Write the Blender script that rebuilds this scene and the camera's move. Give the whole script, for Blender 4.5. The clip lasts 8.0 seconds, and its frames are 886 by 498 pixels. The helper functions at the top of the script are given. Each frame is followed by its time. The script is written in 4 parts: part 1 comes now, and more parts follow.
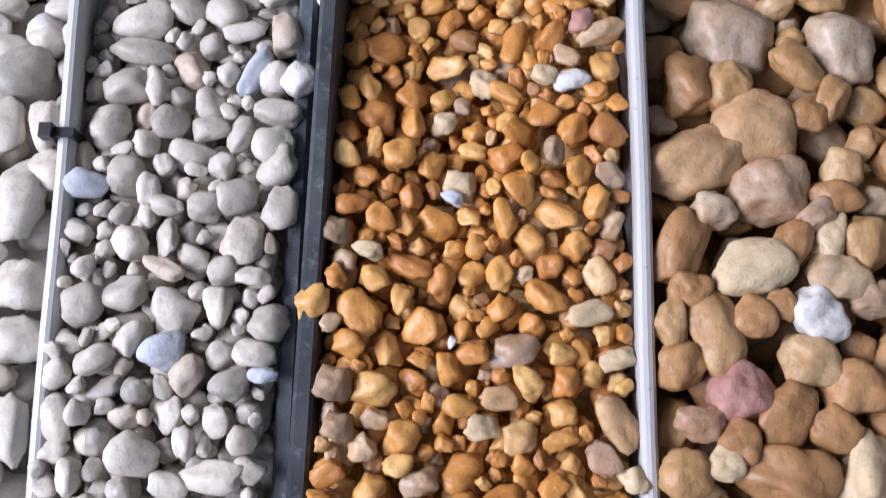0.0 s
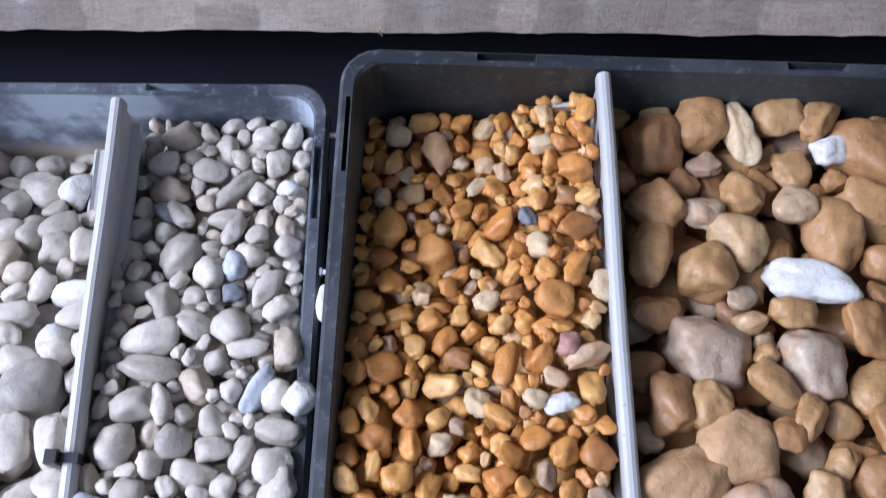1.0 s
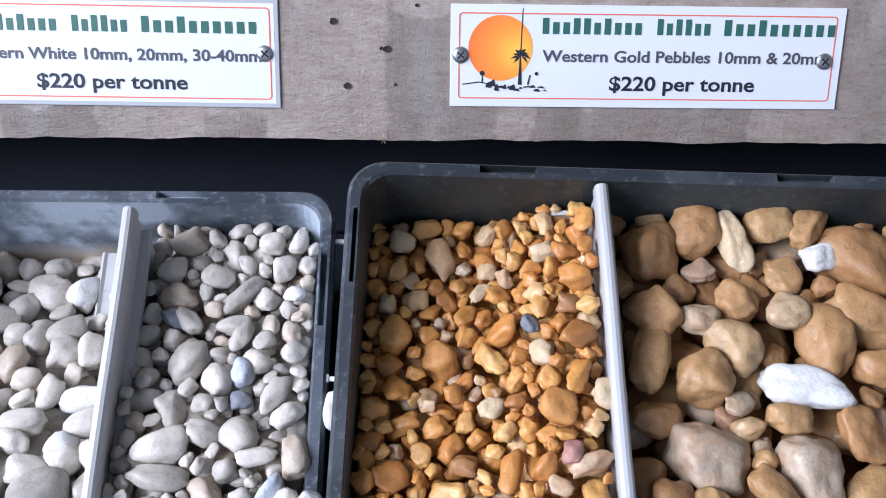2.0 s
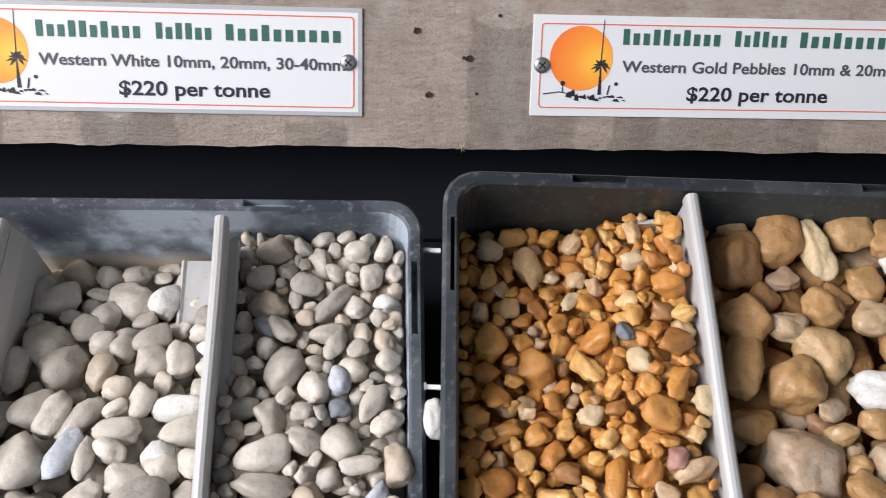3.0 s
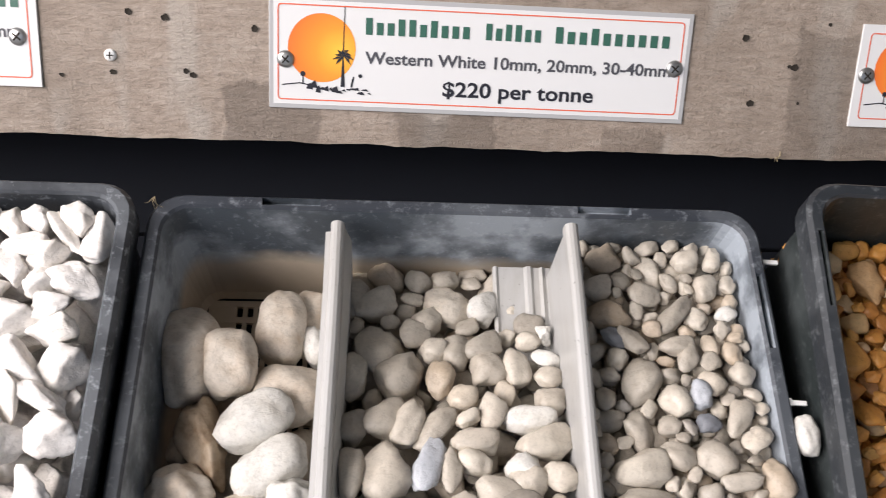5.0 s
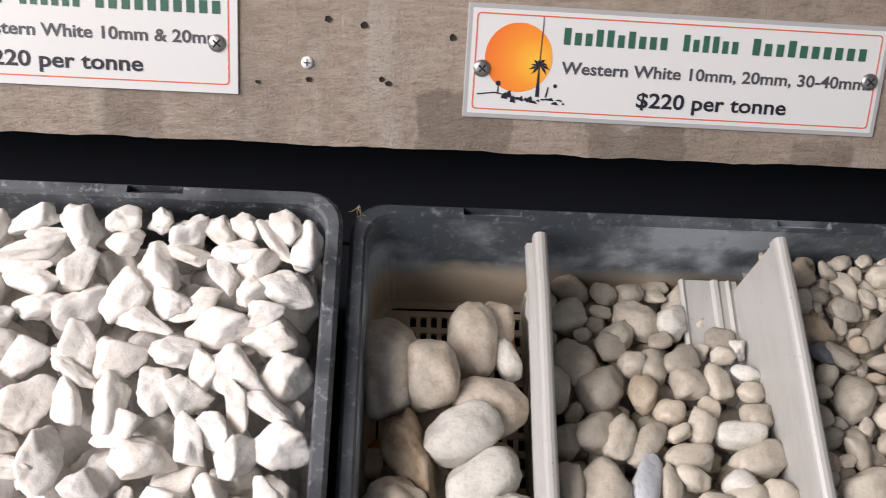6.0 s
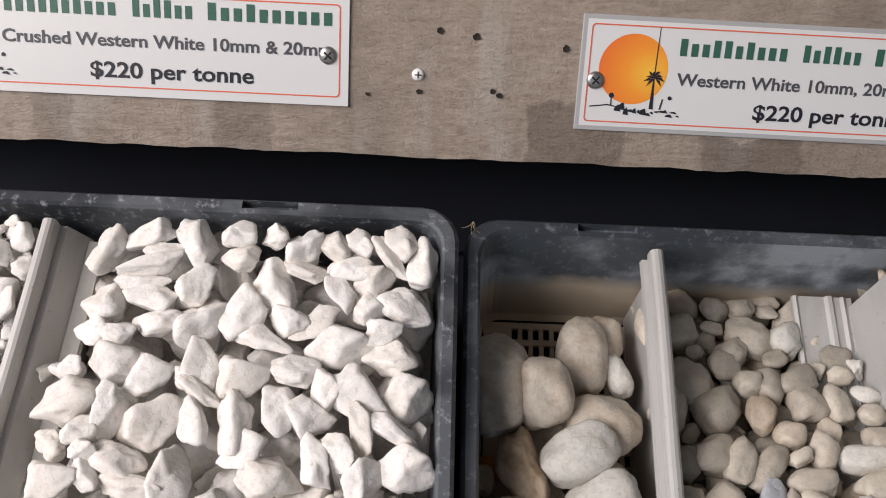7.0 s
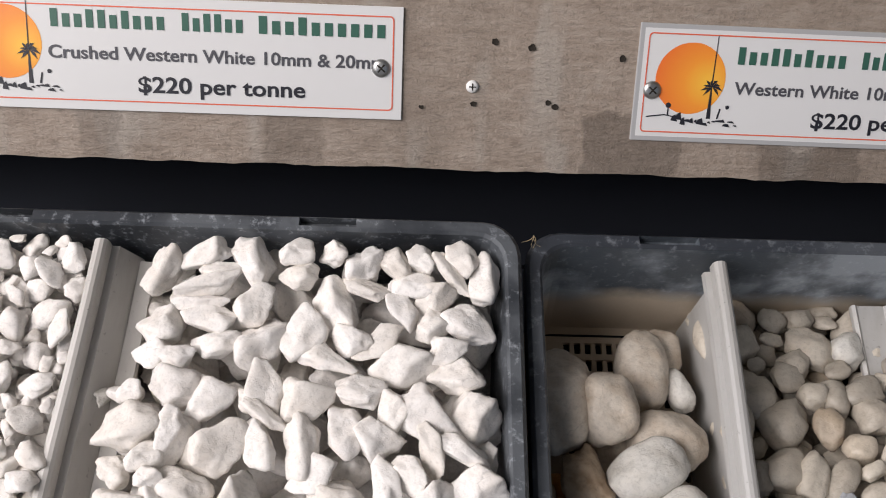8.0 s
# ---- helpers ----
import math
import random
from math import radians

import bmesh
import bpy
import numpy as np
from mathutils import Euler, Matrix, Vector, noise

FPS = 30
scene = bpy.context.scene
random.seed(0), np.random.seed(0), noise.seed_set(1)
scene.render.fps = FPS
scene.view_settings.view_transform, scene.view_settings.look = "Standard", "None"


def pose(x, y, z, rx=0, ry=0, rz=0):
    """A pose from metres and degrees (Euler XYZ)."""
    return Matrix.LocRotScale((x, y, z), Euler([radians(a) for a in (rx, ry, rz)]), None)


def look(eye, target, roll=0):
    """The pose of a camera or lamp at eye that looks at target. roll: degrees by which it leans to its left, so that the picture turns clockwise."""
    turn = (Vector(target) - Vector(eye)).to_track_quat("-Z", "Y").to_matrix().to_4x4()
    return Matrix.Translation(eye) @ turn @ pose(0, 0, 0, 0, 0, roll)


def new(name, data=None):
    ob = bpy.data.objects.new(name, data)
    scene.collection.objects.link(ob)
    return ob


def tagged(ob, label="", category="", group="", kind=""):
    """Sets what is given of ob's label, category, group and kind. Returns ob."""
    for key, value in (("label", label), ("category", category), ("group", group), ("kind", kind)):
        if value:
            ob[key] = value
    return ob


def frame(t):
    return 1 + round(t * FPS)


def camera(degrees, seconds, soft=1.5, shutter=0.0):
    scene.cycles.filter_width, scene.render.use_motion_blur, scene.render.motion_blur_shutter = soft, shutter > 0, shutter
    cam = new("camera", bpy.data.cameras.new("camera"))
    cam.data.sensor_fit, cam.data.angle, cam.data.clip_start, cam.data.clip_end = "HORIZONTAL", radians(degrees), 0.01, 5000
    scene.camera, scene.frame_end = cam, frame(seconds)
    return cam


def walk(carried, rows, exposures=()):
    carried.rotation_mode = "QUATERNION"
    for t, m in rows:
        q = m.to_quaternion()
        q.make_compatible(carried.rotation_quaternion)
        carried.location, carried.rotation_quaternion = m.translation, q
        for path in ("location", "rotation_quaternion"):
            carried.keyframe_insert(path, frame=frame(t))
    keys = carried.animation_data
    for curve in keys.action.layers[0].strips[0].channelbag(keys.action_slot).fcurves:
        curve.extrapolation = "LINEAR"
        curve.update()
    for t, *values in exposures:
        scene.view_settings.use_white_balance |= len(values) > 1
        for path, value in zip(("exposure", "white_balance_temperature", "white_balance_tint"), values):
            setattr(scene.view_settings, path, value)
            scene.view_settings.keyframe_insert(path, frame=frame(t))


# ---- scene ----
# The display stand leans towards the viewer: x runs along it, y up its slope, z out of it.
STAND = pose(0, 0, 0.95, 22, 0, 0)
cam = camera(52.1, 8.0, soft=1.0, shutter=0.2)
PATH = [
    (0, pose(0.2596, -0.2975, 0.3336, 14.56, 0.21, 0.72)),
    (0.5, pose(0.2614, -0.2683, 0.3470, 18.59, 0.39, 0.68)),
    (1, pose(0.2544, -0.2369, 0.3693, 23.73, -0.65, 0.03)),
    (1.5, pose(0.2501, -0.2262, 0.3830, 27.22, -1.35, -0.41)),
    (3, pose(0.1895, -0.2231, 0.3890, 28.12, -2.95, -1.22)),
    (3.5, pose(0.1330, -0.2130, 0.3854, 27.43, -4.90, -1.96)),
    (4.3, pose(0.0775, -0.2151, 0.3780, 27.89, -4.43, -1.14)),
    (4.5, pose(0.0636, -0.2131, 0.3787, 27.56, -4.19, -0.94)),
    (6, pose(-0.0715, -0.2058, 0.3661, 27.99, -4.13, 0.20)),
    (6.5, pose(-0.1010, -0.1987, 0.3660, 27.42, -3.64, 0.70)),
    (7, pose(-0.1090, -0.1893, 0.3668, 26.70, -2.43, 1.50)),
    (8, pose(-0.1400, -0.1830, 0.3600, 27.20, -2.59, 0.52)),
]
walk(cam, [(t, STAND @ m) for t, m in PATH], exposures=[
    (0.0, 0.12, 5650, 21), (0.5, 0.14, 5550, 20), (1.0, 0.18, 5250, 19), (1.5, 0.44, 5150, 19), (2.8, 0.14, 6150, 15), (4.5, 0.06, 6650, 16), (5.9, -0.28, 6800, 17), (6.5, -0.6, 6800, 17), (8.0, -0.72, 6700, 16)])

# ---- daylight: sky, sun and an added area light beside the stand ----
world = bpy.data.worlds.new("sky")
scene.world = world
world.use_nodes = True
wn, wl = world.node_tree.nodes, world.node_tree.links
sky = wn.new("ShaderNodeTexSky")
sky.sky_type, sky.sun_disc = "NISHITA", False
sky.sun_elevation, sky.sun_rotation = radians(44), radians(60)
sky.air_density, sky.dust_density = 1.0, 3.0
wl.new(sky.outputs["Color"], wn["Background"].inputs["Color"])
wn["Background"].inputs["Strength"].default_value = 0.14

sun_data = bpy.data.lights.new("sun", "SUN")
sun_data.energy, sun_data.angle, sun_data.color = 2.5, radians(0.6), (1.0, 0.965, 0.91)
sun_lamp = new("sun", sun_data)
sun_lamp.matrix_world = look((3.0, 2.0, 3.6), (0, 0, 0.95))

# unseen shell added to shape the light, open at its left and front
LIGHT_SHELL = dict(x0=-1.35, x1=1.75, y0=-2.4, y1=0.9, top=2.55)
# added area light standing in for the daylight from the left
side_light = bpy.data.lights.new("added_side_light", "AREA")
side_light.shape, side_light.size, side_light.size_y = "RECTANGLE", 1.8, 0.95
side_light.energy, side_light.color = 83, (1.0, 0.985, 0.97)
new("added_side_light", side_light).matrix_world = look((LIGHT_SHELL["x0"] - 0.06, -0.84, 2.03), (LIGHT_SHELL["x0"] + 1.0, -0.55, 1.35))


# ---- materials ----
def material(name, roughness=0.6, metallic=0.0):
    m = bpy.data.materials.new(name)
    m.use_nodes = True
    b = m.node_tree.nodes["Principled BSDF"]
    b.inputs["Roughness"].default_value, b.inputs["Metallic"].default_value = roughness, metallic
    return m, m.node_tree.nodes, m.node_tree.links, b


def noise_node(nodes, links, scale, detail=4.0, rough=0.55, coords=None, stretch=None):
    n = nodes.new("ShaderNodeTexNoise")
    n.inputs["Scale"].default_value, n.inputs["Detail"].default_value, n.inputs["Roughness"].default_value = scale, detail, rough
    if coords is None:
        coords = nodes.new("ShaderNodeTexCoord").outputs["Object"]
    if stretch:
        mp = nodes.new("ShaderNodeMapping")
        mp.inputs["Scale"].default_value = stretch
        links.new(coords, mp.inputs["Vector"])
        coords = mp.outputs["Vector"]
    links.new(coords, n.inputs["Vector"])
    return n.outputs["Fac"]


def ramp(nodes, links, fac, stops):
    r = nodes.new("ShaderNodeValToRGB")
    e = r.color_ramp.elements
    while len(e) < len(stops):
        e.new(0.5)
    for el, (p, c) in zip(e, stops):
        el.position, el.color = p, (*c, 1) if len(c) == 3 else c
    links.new(fac, r.inputs["Fac"])
    return r.outputs["Color"]


def mix(nodes, links, fac, a, b, mode="MIX"):
    n = nodes.new("ShaderNodeMix")
    n.data_type, n.blend_type = "RGBA", mode
    for socket, value in ((n.inputs[0], fac), (n.inputs[6], a), (n.inputs[7], b)):
        if hasattr(value, "links"):
            links.new(value, socket)
        elif isinstance(value, tuple):
            socket.default_value = (*value, 1)
        else:
            socket.default_value = value
    return n.outputs[2]


def bump(nodes, links, bsdf, height, strength, distance):
    b = nodes.new("ShaderNodeBump")
    b.inputs["Strength"].default_value, b.inputs["Distance"].default_value = strength, distance
    links.new(height, b.inputs["Height"])
    links.new(b.outputs["Normal"], bsdf.inputs["Normal"])


def grey(v):
    return (v, v, v)


def stone_material(name, stops, stain, stain_amount=0.5, roughness=0.62, pits=0.5, veins=0.55):
    """Stones: each takes its own tone from stops; mottling, stain and fine pits over it."""
    m, n, l, b = material(name, roughness)
    info, geo = n.new("ShaderNodeObjectInfo"), n.new("ShaderNodeNewGeometry")
    add = n.new("ShaderNodeMath")
    add.operation = "ADD"
    l.new(info.outputs["Random"], add.inputs[0])
    l.new(geo.outputs["Random Per Island"], add.inputs[1])
    frac = n.new("ShaderNodeMath")
    frac.operation = "FRACT"
    l.new(add.outputs[0], frac.inputs[0])
    base = ramp(n, l, frac.outputs[0], stops)
    shift = n.new("ShaderNodeVectorMath")
    shift.operation = "ADD"
    l.new(geo.outputs["Position"], shift.inputs[0])
    off = n.new("ShaderNodeMath")
    off.operation = "MULTIPLY"
    off.inputs[1].default_value = 37.0
    l.new(frac.outputs[0], off.inputs[0])
    l.new(off.outputs[0], shift.inputs[1])
    pos = shift.outputs[0]
    wide = noise_node(n, l, 95, 3, 0.6, pos)
    fine = noise_node(n, l, 520, 5, 0.65, pos)
    blot = ramp(n, l, wide, [(0.42, grey(0)), (0.72, grey(stain_amount))])
    c = mix(n, l, blot, base, stain)
    tone = ramp(n, l, fine, [(0.3, grey(0.72)), (0.5, grey(1.0)), (0.8, grey(1.0))])
    c = mix(n, l, 0.45 + 0.3 * pits, c, tone, "MULTIPLY")
    veil = noise_node(n, l, 210, 4, 0.6, pos)
    c = mix(n, l, veins, c, ramp(n, l, veil, [(0.35, grey(0.78)), (0.6, grey(1.0))]), "MULTIPLY")
    speck = ramp(n, l, noise_node(n, l, 900, 2, 0.5, pos), [(0.25, grey(0.35)), (0.33, grey(1.0))])
    c = mix(n, l, 0.45 * pits, c, speck, "MULTIPLY")
    rr = ramp(n, l, wide, [(0.3, grey(roughness - 0.1)), (0.7, grey(min(0.95, roughness + 0.15)))])
    l.new(rr, b.inputs["Roughness"])
    # hairline cracks and worn pores
    warp = n.new("ShaderNodeVectorMath")
    warp.operation = "MULTIPLY_ADD"
    warp.inputs[1].default_value = (0.004, 0.004, 0.004)
    wn3 = n.new("ShaderNodeTexNoise")
    wn3.inputs["Scale"].default_value, wn3.inputs["Detail"].default_value = 160, 3
    l.new(pos, wn3.inputs["Vector"])
    l.new(wn3.outputs["Color"], warp.inputs[0])
    l.new(pos, warp.inputs[2])
    vor = n.new("ShaderNodeTexVoronoi")
    vor.feature = "DISTANCE_TO_EDGE"
    vor.inputs["Scale"].default_value = 105
    l.new(warp.outputs[0], vor.inputs["Vector"])
    crack = ramp(n, l, vor.outputs["Distance"], [(0.0, grey(0.4)), (0.022, grey(1.0))])
    rare = ramp(n, l, noise_node(n, l, 70, 2, 0.5, pos), [(0.6, grey(0)), (0.68, grey(0.5 * pits))])
    c = mix(n, l, rare, c, crack, "MULTIPLY")
    l.new(c, b.inputs["Base Color"])
    dent = ramp(n, l, veil, [(0.36, grey(0.0)), (0.5, grey(0.8)), (0.75, grey(1.0))])
    relief = mix(n, l, 0.4, mix(n, l, 0.45, dent, fine), mix(n, l, rare, grey(1.0), crack))
    bump(n, l, b, relief, 0.3 * pits + 0.13, 0.0017)
    return m


WHITE_PEBBLE = stone_material("white_pebble", [
    (0.0, (0.271, 0.247, 0.211)), (0.08, (0.432, 0.39, 0.326)), (0.3, (0.532, 0.48, 0.403)), (0.6, (0.612, 0.556, 0.468)), (0.8, (0.662, 0.604, 0.507)), (0.88, (0.552, 0.47, 0.369)), (0.95, (0.481, 0.38, 0.274)), (1.0, (0.381, 0.367, 0.339))],
    (0.45, 0.39, 0.32), 0.55, 0.5, 0.6)
WHITE_CRUSHED = stone_material("white_crushed", [
    (0.0, (0.763, 0.721, 0.668)), (0.4, (0.848, 0.816, 0.774)), (0.8, (0.88, 0.853, 0.822)), (1.0, (0.7, 0.668, 0.636))], (0.74, 0.65, 0.56), 0.35, 0.85, 0.7, veins=0.3)
GOLD_SMALL = stone_material("gold_pebble", [
    (0.0, (0.284, 0.149, 0.0646)), (0.05, (0.494, 0.202, 0.0485)), (0.3, (0.609, 0.271, 0.0592)), (0.6, (0.673, 0.339, 0.0862)), (0.84, (0.693, 0.414, 0.134)), (0.94, (0.63, 0.467, 0.28)), (1.0, (0.378, 0.255, 0.172))],
    (0.37, 0.15, 0.03), 0.6, 0.42, 0.65)
GOLD_LARGE = stone_material("gold_cobble", [
    (0.0, (0.328, 0.172, 0.0678)), (0.3, (0.415, 0.222, 0.0878)), (0.6, (0.452, 0.273, 0.113)), (0.85, (0.482, 0.324, 0.158)), (0.95, (0.52, 0.425, 0.305)), (1.0, (0.385, 0.222, 0.135))],
    (0.36, 0.17, 0.055), 0.6, 0.48, 0.8)


def plain_stone(name, colour, stain, amount=0.5):
    return stone_material(name, [(0.0, tuple(0.94 * v for v in colour)), (1.0, colour)], stain, amount, 0.6, 0.8)


COBBLE = plain_stone("cobble", (0.66, 0.59, 0.50), (0.42, 0.31, 0.21), 0.6)
COBBLE_TAN = plain_stone("cobble_tan", (0.44, 0.34, 0.24), (0.2, 0.12, 0.06), 0.8)
GREY_STONE = plain_stone("grey_stone", (0.2, 0.21, 0.23), (0.12, 0.12, 0.13))
BLUE_STONE = plain_stone("blue_stone", (0.52, 0.54, 0.57), (0.36, 0.39, 0.43), 0.6)
PALE_STONE = plain_stone("pale_stone", (0.62, 0.48, 0.29), (0.5, 0.32, 0.14), 0.4)
BEIGE_STONE = plain_stone("beige_stone", (0.55, 0.46, 0.36), (0.54, 0.42, 0.31), 0.4)
IVORY_STONE = plain_stone("ivory_stone", (0.64, 0.58, 0.49), (0.6, 0.5, 0.39), 0.4)
RED_STONE = plain_stone("red_stone", (0.45, 0.24, 0.185), (0.3, 0.13, 0.1), 0.7)
BROWN_STONE = plain_stone("brown_stone", (0.4, 0.26, 0.15), (0.17, 0.13, 0.09), 0.7)
RUST_STONE = plain_stone("rust_stone", (0.55, 0.25, 0.06), (0.36, 0.14, 0.03), 0.5)
CREAM_STONE = plain_stone("cream_stone", (0.70, 0.68, 0.63), (0.6, 0.55, 0.46), 0.35)
TAN_STONE = plain_stone("tan_stone", (0.53, 0.33, 0.16), (0.42, 0.23, 0.1), 0.5)


def crate_material(name, base, dust, dust_amount, low_dust=None, gloss=0.0, scuffs=0.35):
    """Moulded plastic, scuffed and dusty; low_dust: dirt dried on below a waterline."""
    m, n, l, b = material(name, 0.5)
    tc = n.new("ShaderNodeTexCoord").outputs["Object"]
    cloud = noise_node(n, l, 24, 5, 0.55, tc)
    fine = noise_node(n, l, 210, 5, 0.7, tc)
    d = ramp(n, l, cloud, [(0.43, grey(0.04)), (0.51, grey(0.4 * dust_amount)), (0.585, grey(dust_amount))])
    c = mix(n, l, d, base, dust)
    scuff = ramp(n, l, fine, [(0.55, grey(0)), (0.69, grey(scuffs))])
    c = mix(n, l, scuff, c, tuple(min(1, v * 1.6 + 0.06) for v in dust))
    if low_dust:
        sep = n.new("ShaderNodeSeparateXYZ")
        l.new(tc, sep.inputs[0])
        wob = n.new("ShaderNodeMath")
        wob.operation, wob.inputs[1].default_value = "MULTIPLY_ADD", 0.022
        l.new(cloud, wob.inputs[0])
        l.new(sep.outputs["Z"], wob.inputs[2])
        mr = n.new("ShaderNodeMapRange")
        mr.inputs[1].default_value, mr.inputs[2].default_value = 0.062, 0.050
        l.new(wob.outputs[0], mr.inputs[0])
        c = mix(n, l, mr.outputs[0], c, mix(n, l, cloud, low_dust, tuple(v * 0.6 for v in low_dust)))
    l.new(c, b.inputs["Base Color"])
    l.new(ramp(n, l, cloud, [(0.3, grey(0.42 - gloss)), (0.7, grey(0.8 - 1.4 * gloss))]), b.inputs["Roughness"])
    bump(n, l, b, fine, 0.25, 0.001)
    return m


CRATE_GREY = crate_material("crate_grey", (0.056, 0.070, 0.084), (0.46, 0.51, 0.56), 0.7, (0.62, 0.52, 0.40), scuffs=0.15)
CRATE_GREEN = crate_material("crate_green", (0.019, 0.025, 0.025), (0.15, 0.17, 0.17), 0.2, scuffs=0.15)
RIM_GREY = crate_material("rim_grey", (0.030, 0.035, 0.044), (0.18, 0.2, 0.22), 0.3, gloss=0.12)
RIM_GREEN = crate_material("rim_green", (0.022, 0.026, 0.031), (0.11, 0.12, 0.125), 0.25, gloss=0.12)
CRATE_BLACK = crate_material("crate_black", (0.022, 0.026, 0.032), (0.22, 0.24, 0.26), 0.35, gloss=0.1, scuffs=0.6)


def strip_material(name, colour, dirt, roughness=0.4, metallic=0.0):
    m, n, l, b = material(name, roughness, metallic)
    tc = n.new("ShaderNodeTexCoord").outputs["Object"]
    streak = noise_node(n, l, 60, 5, 0.65, tc, (1.0, 0.25, 1.0))
    spots = noise_node(n, l, 400, 3, 0.6, tc)
    c = mix(n, l, ramp(n, l, streak, [(0.45, grey(0)), (0.75, grey(0.6))]), colour, dirt)
    c = mix(n, l, ramp(n, l, spots, [(0.66, grey(0)), (0.74, grey(0.55))]), c, tuple(v * 0.4 for v in dirt))
    l.new(c, b.inputs["Base Color"])
    bump(n, l, b, spots, 0.08, 0.0006)
    return m


STRIP_WHITE = strip_material("strip_white", (0.45, 0.445, 0.43), (0.33, 0.31, 0.275), 0.36)
STRIP_GREY = strip_material("strip_grey", (0.55, 0.53, 0.50), (0.32, 0.3, 0.27), 0.42)


def board_material():
    """Weathered rough-sawn board, grain along x, with damp stains at the lower edge."""
    m, n, l, b = material("weathered_board", 0.6)
    tc = n.new("ShaderNodeTexCoord").outputs["Object"]
    grain = noise_node(n, l, 16, 8, 0.72, tc, (3.0, 8.0, 13.0))
    saw = noise_node(n, l, 60, 4, 0.6, tc, (9.0, 1.0, 1.6))
    blot = noise_node(n, l, 11, 4, 0.6, tc, (1.6, 1.0, 0.55))
    patch = noise_node(n, l, 34, 3, 0.5, tc, (1.0, 1.0, 0.4))
    c = ramp(n, l, grain, [(0.3, (0.27, 0.21, 0.165)), (0.5, (0.36, 0.292, 0.235)), (0.72, (0.44, 0.37, 0.31))])
    c = mix(n, l, ramp(n, l, blot, [(0.45, grey(0.0)), (0.65, grey(0.45))]), c, (0.2, 0.16, 0.125))
    c = mix(n, l, ramp(n, l, patch, [(0.55, grey(0.0)), (0.66, grey(0.5))]), c, (0.45, 0.41, 0.36))
    c = mix(n, l, 0.14, c, ramp(n, l, saw, [(0.32, grey(0.55)), (0.55, grey(1.0))]), "MULTIPLY")
    sep = n.new("ShaderNodeSeparateXYZ")
    l.new(tc, sep.inputs[0])

    def math_node(op, a, v):
        q = n.new("ShaderNodeMath")
        q.operation = op
        for s, val in zip(q.inputs, (a, v)):
            if hasattr(val, "links"):
                l.new(val, s)
            else:
                s.default_value = val
        return q.outputs[0]

    wobble = math_node("ADD", math_node("MULTIPLY", math_node("SUBTRACT", patch, 0.5), 0.026), math_node("MULTIPLY", math_node("SUBTRACT", noise_node(n, l, 160, 3, 0.6, tc), 0.5), 0.008))
    # damp stains: middle along the board, half width, height up the face, depth of tone
    for mid, half, high, tone in ((-0.036, 0.024, 0.03, 0.55), (0.052, 0.025, 0.02, 0.55), (0.150, 0.020, 0.012, 0.7), (0.256, 0.031, 0.066, 0.66), (0.36, 0.06, 0.022, 0.7), (-0.285, 0.012, 0.030, 0.72), (-0.196, 0.014, 0.030, 0.72)):
        across = math_node("SUBTRACT", half, math_node("ABSOLUTE", math_node("SUBTRACT", math_node("ADD", sep.outputs["X"], wobble), mid), 0.0))
        up = math_node("SUBTRACT", high, math_node("ADD", sep.outputs["Z"], wobble))
        inside = math_node("MULTIPLY", math_node("MINIMUM", across, up), 450.0)
        inside = math_node("MULTIPLY", math_node("MAXIMUM", math_node("MINIMUM", inside, 1.0), 0.0), 1 - tone)
        c = mix(n, l, inside, c, (0.06, 0.045, 0.033))
    kiss = noise_node(n, l, 300, 4, 0.75, tc, (0.5, 1.0, 1.4))
    c = mix(n, l, 0.6, c, ramp(n, l, kiss, [(0.32, grey(0.5)), (0.5, grey(1.0)), (0.75, grey(1.0))]), "MULTIPLY")
    l.new(c, b.inputs["Base Color"])
    rough = noise_node(n, l, 420, 5, 0.7, tc, (0.6, 1.0, 1.6))
    bump(n, l, b, mix(n, l, 0.8, saw, rough), 0.7, 0.002)
    return m


BOARD = board_material()


def simple(name, colour, roughness=0.6, metallic=0.0, vary=0.25, scale=40):
    m, n, l, b = material(name, roughness, metallic)
    f = noise_node(n, l, scale, 5, 0.6)
    l.new(mix(n, l, f, tuple(v * (1 - vary) for v in colour), tuple(min(1, v * (1 + vary)) for v in colour)), b.inputs["Base Color"])
    bump(n, l, b, f, 0.08, 0.002)
    return m


# near-black stands in for the deep shade in the gap behind the crates
GAP_SHADE = simple("gap_shade", (0.004, 0.0065, 0.013), 0.85)
# near-black painted for the shade inside nail holes and screw slots
HOLE_SHADE = simple("hole", (0.02, 0.015, 0.01), 0.9)
CONCRETE = simple("concrete", (0.25, 0.24, 0.225), 0.9, 0, 0.25, 6)
SHELL_GREY = simple("shell_grey", (0.21, 0.215, 0.215), 0.6, 0, 0.12, 3)
TIMBER = simple("timber_post", (0.25, 0.19, 0.13), 0.8, 0, 0.3, 18)
SIGN_FACE = simple("sign_face", (0.72, 0.72, 0.71), 0.28, 0, 0.015, 30)
SIGN_BACK = simple("sign_back", (0.42, 0.42, 0.42), 0.35, 0, 0.05, 30)
INK_GREEN = simple("ink_green", (0.035, 0.12, 0.085), 0.4, 0, 0.1, 60)
INK_GREY = simple("ink_grey", (0.075, 0.075, 0.085), 0.4, 0, 0.1, 60)
INK_BLACK = simple("ink_black", (0.018, 0.018, 0.025), 0.4, 0, 0.1, 60)
INK_RED = simple("ink_red", (0.75, 0.14, 0.07), 0.4, 0, 0.05, 60)
STEEL = simple("steel", (0.42, 0.42, 0.41), 0.35, 0.9, 0.25, 300)
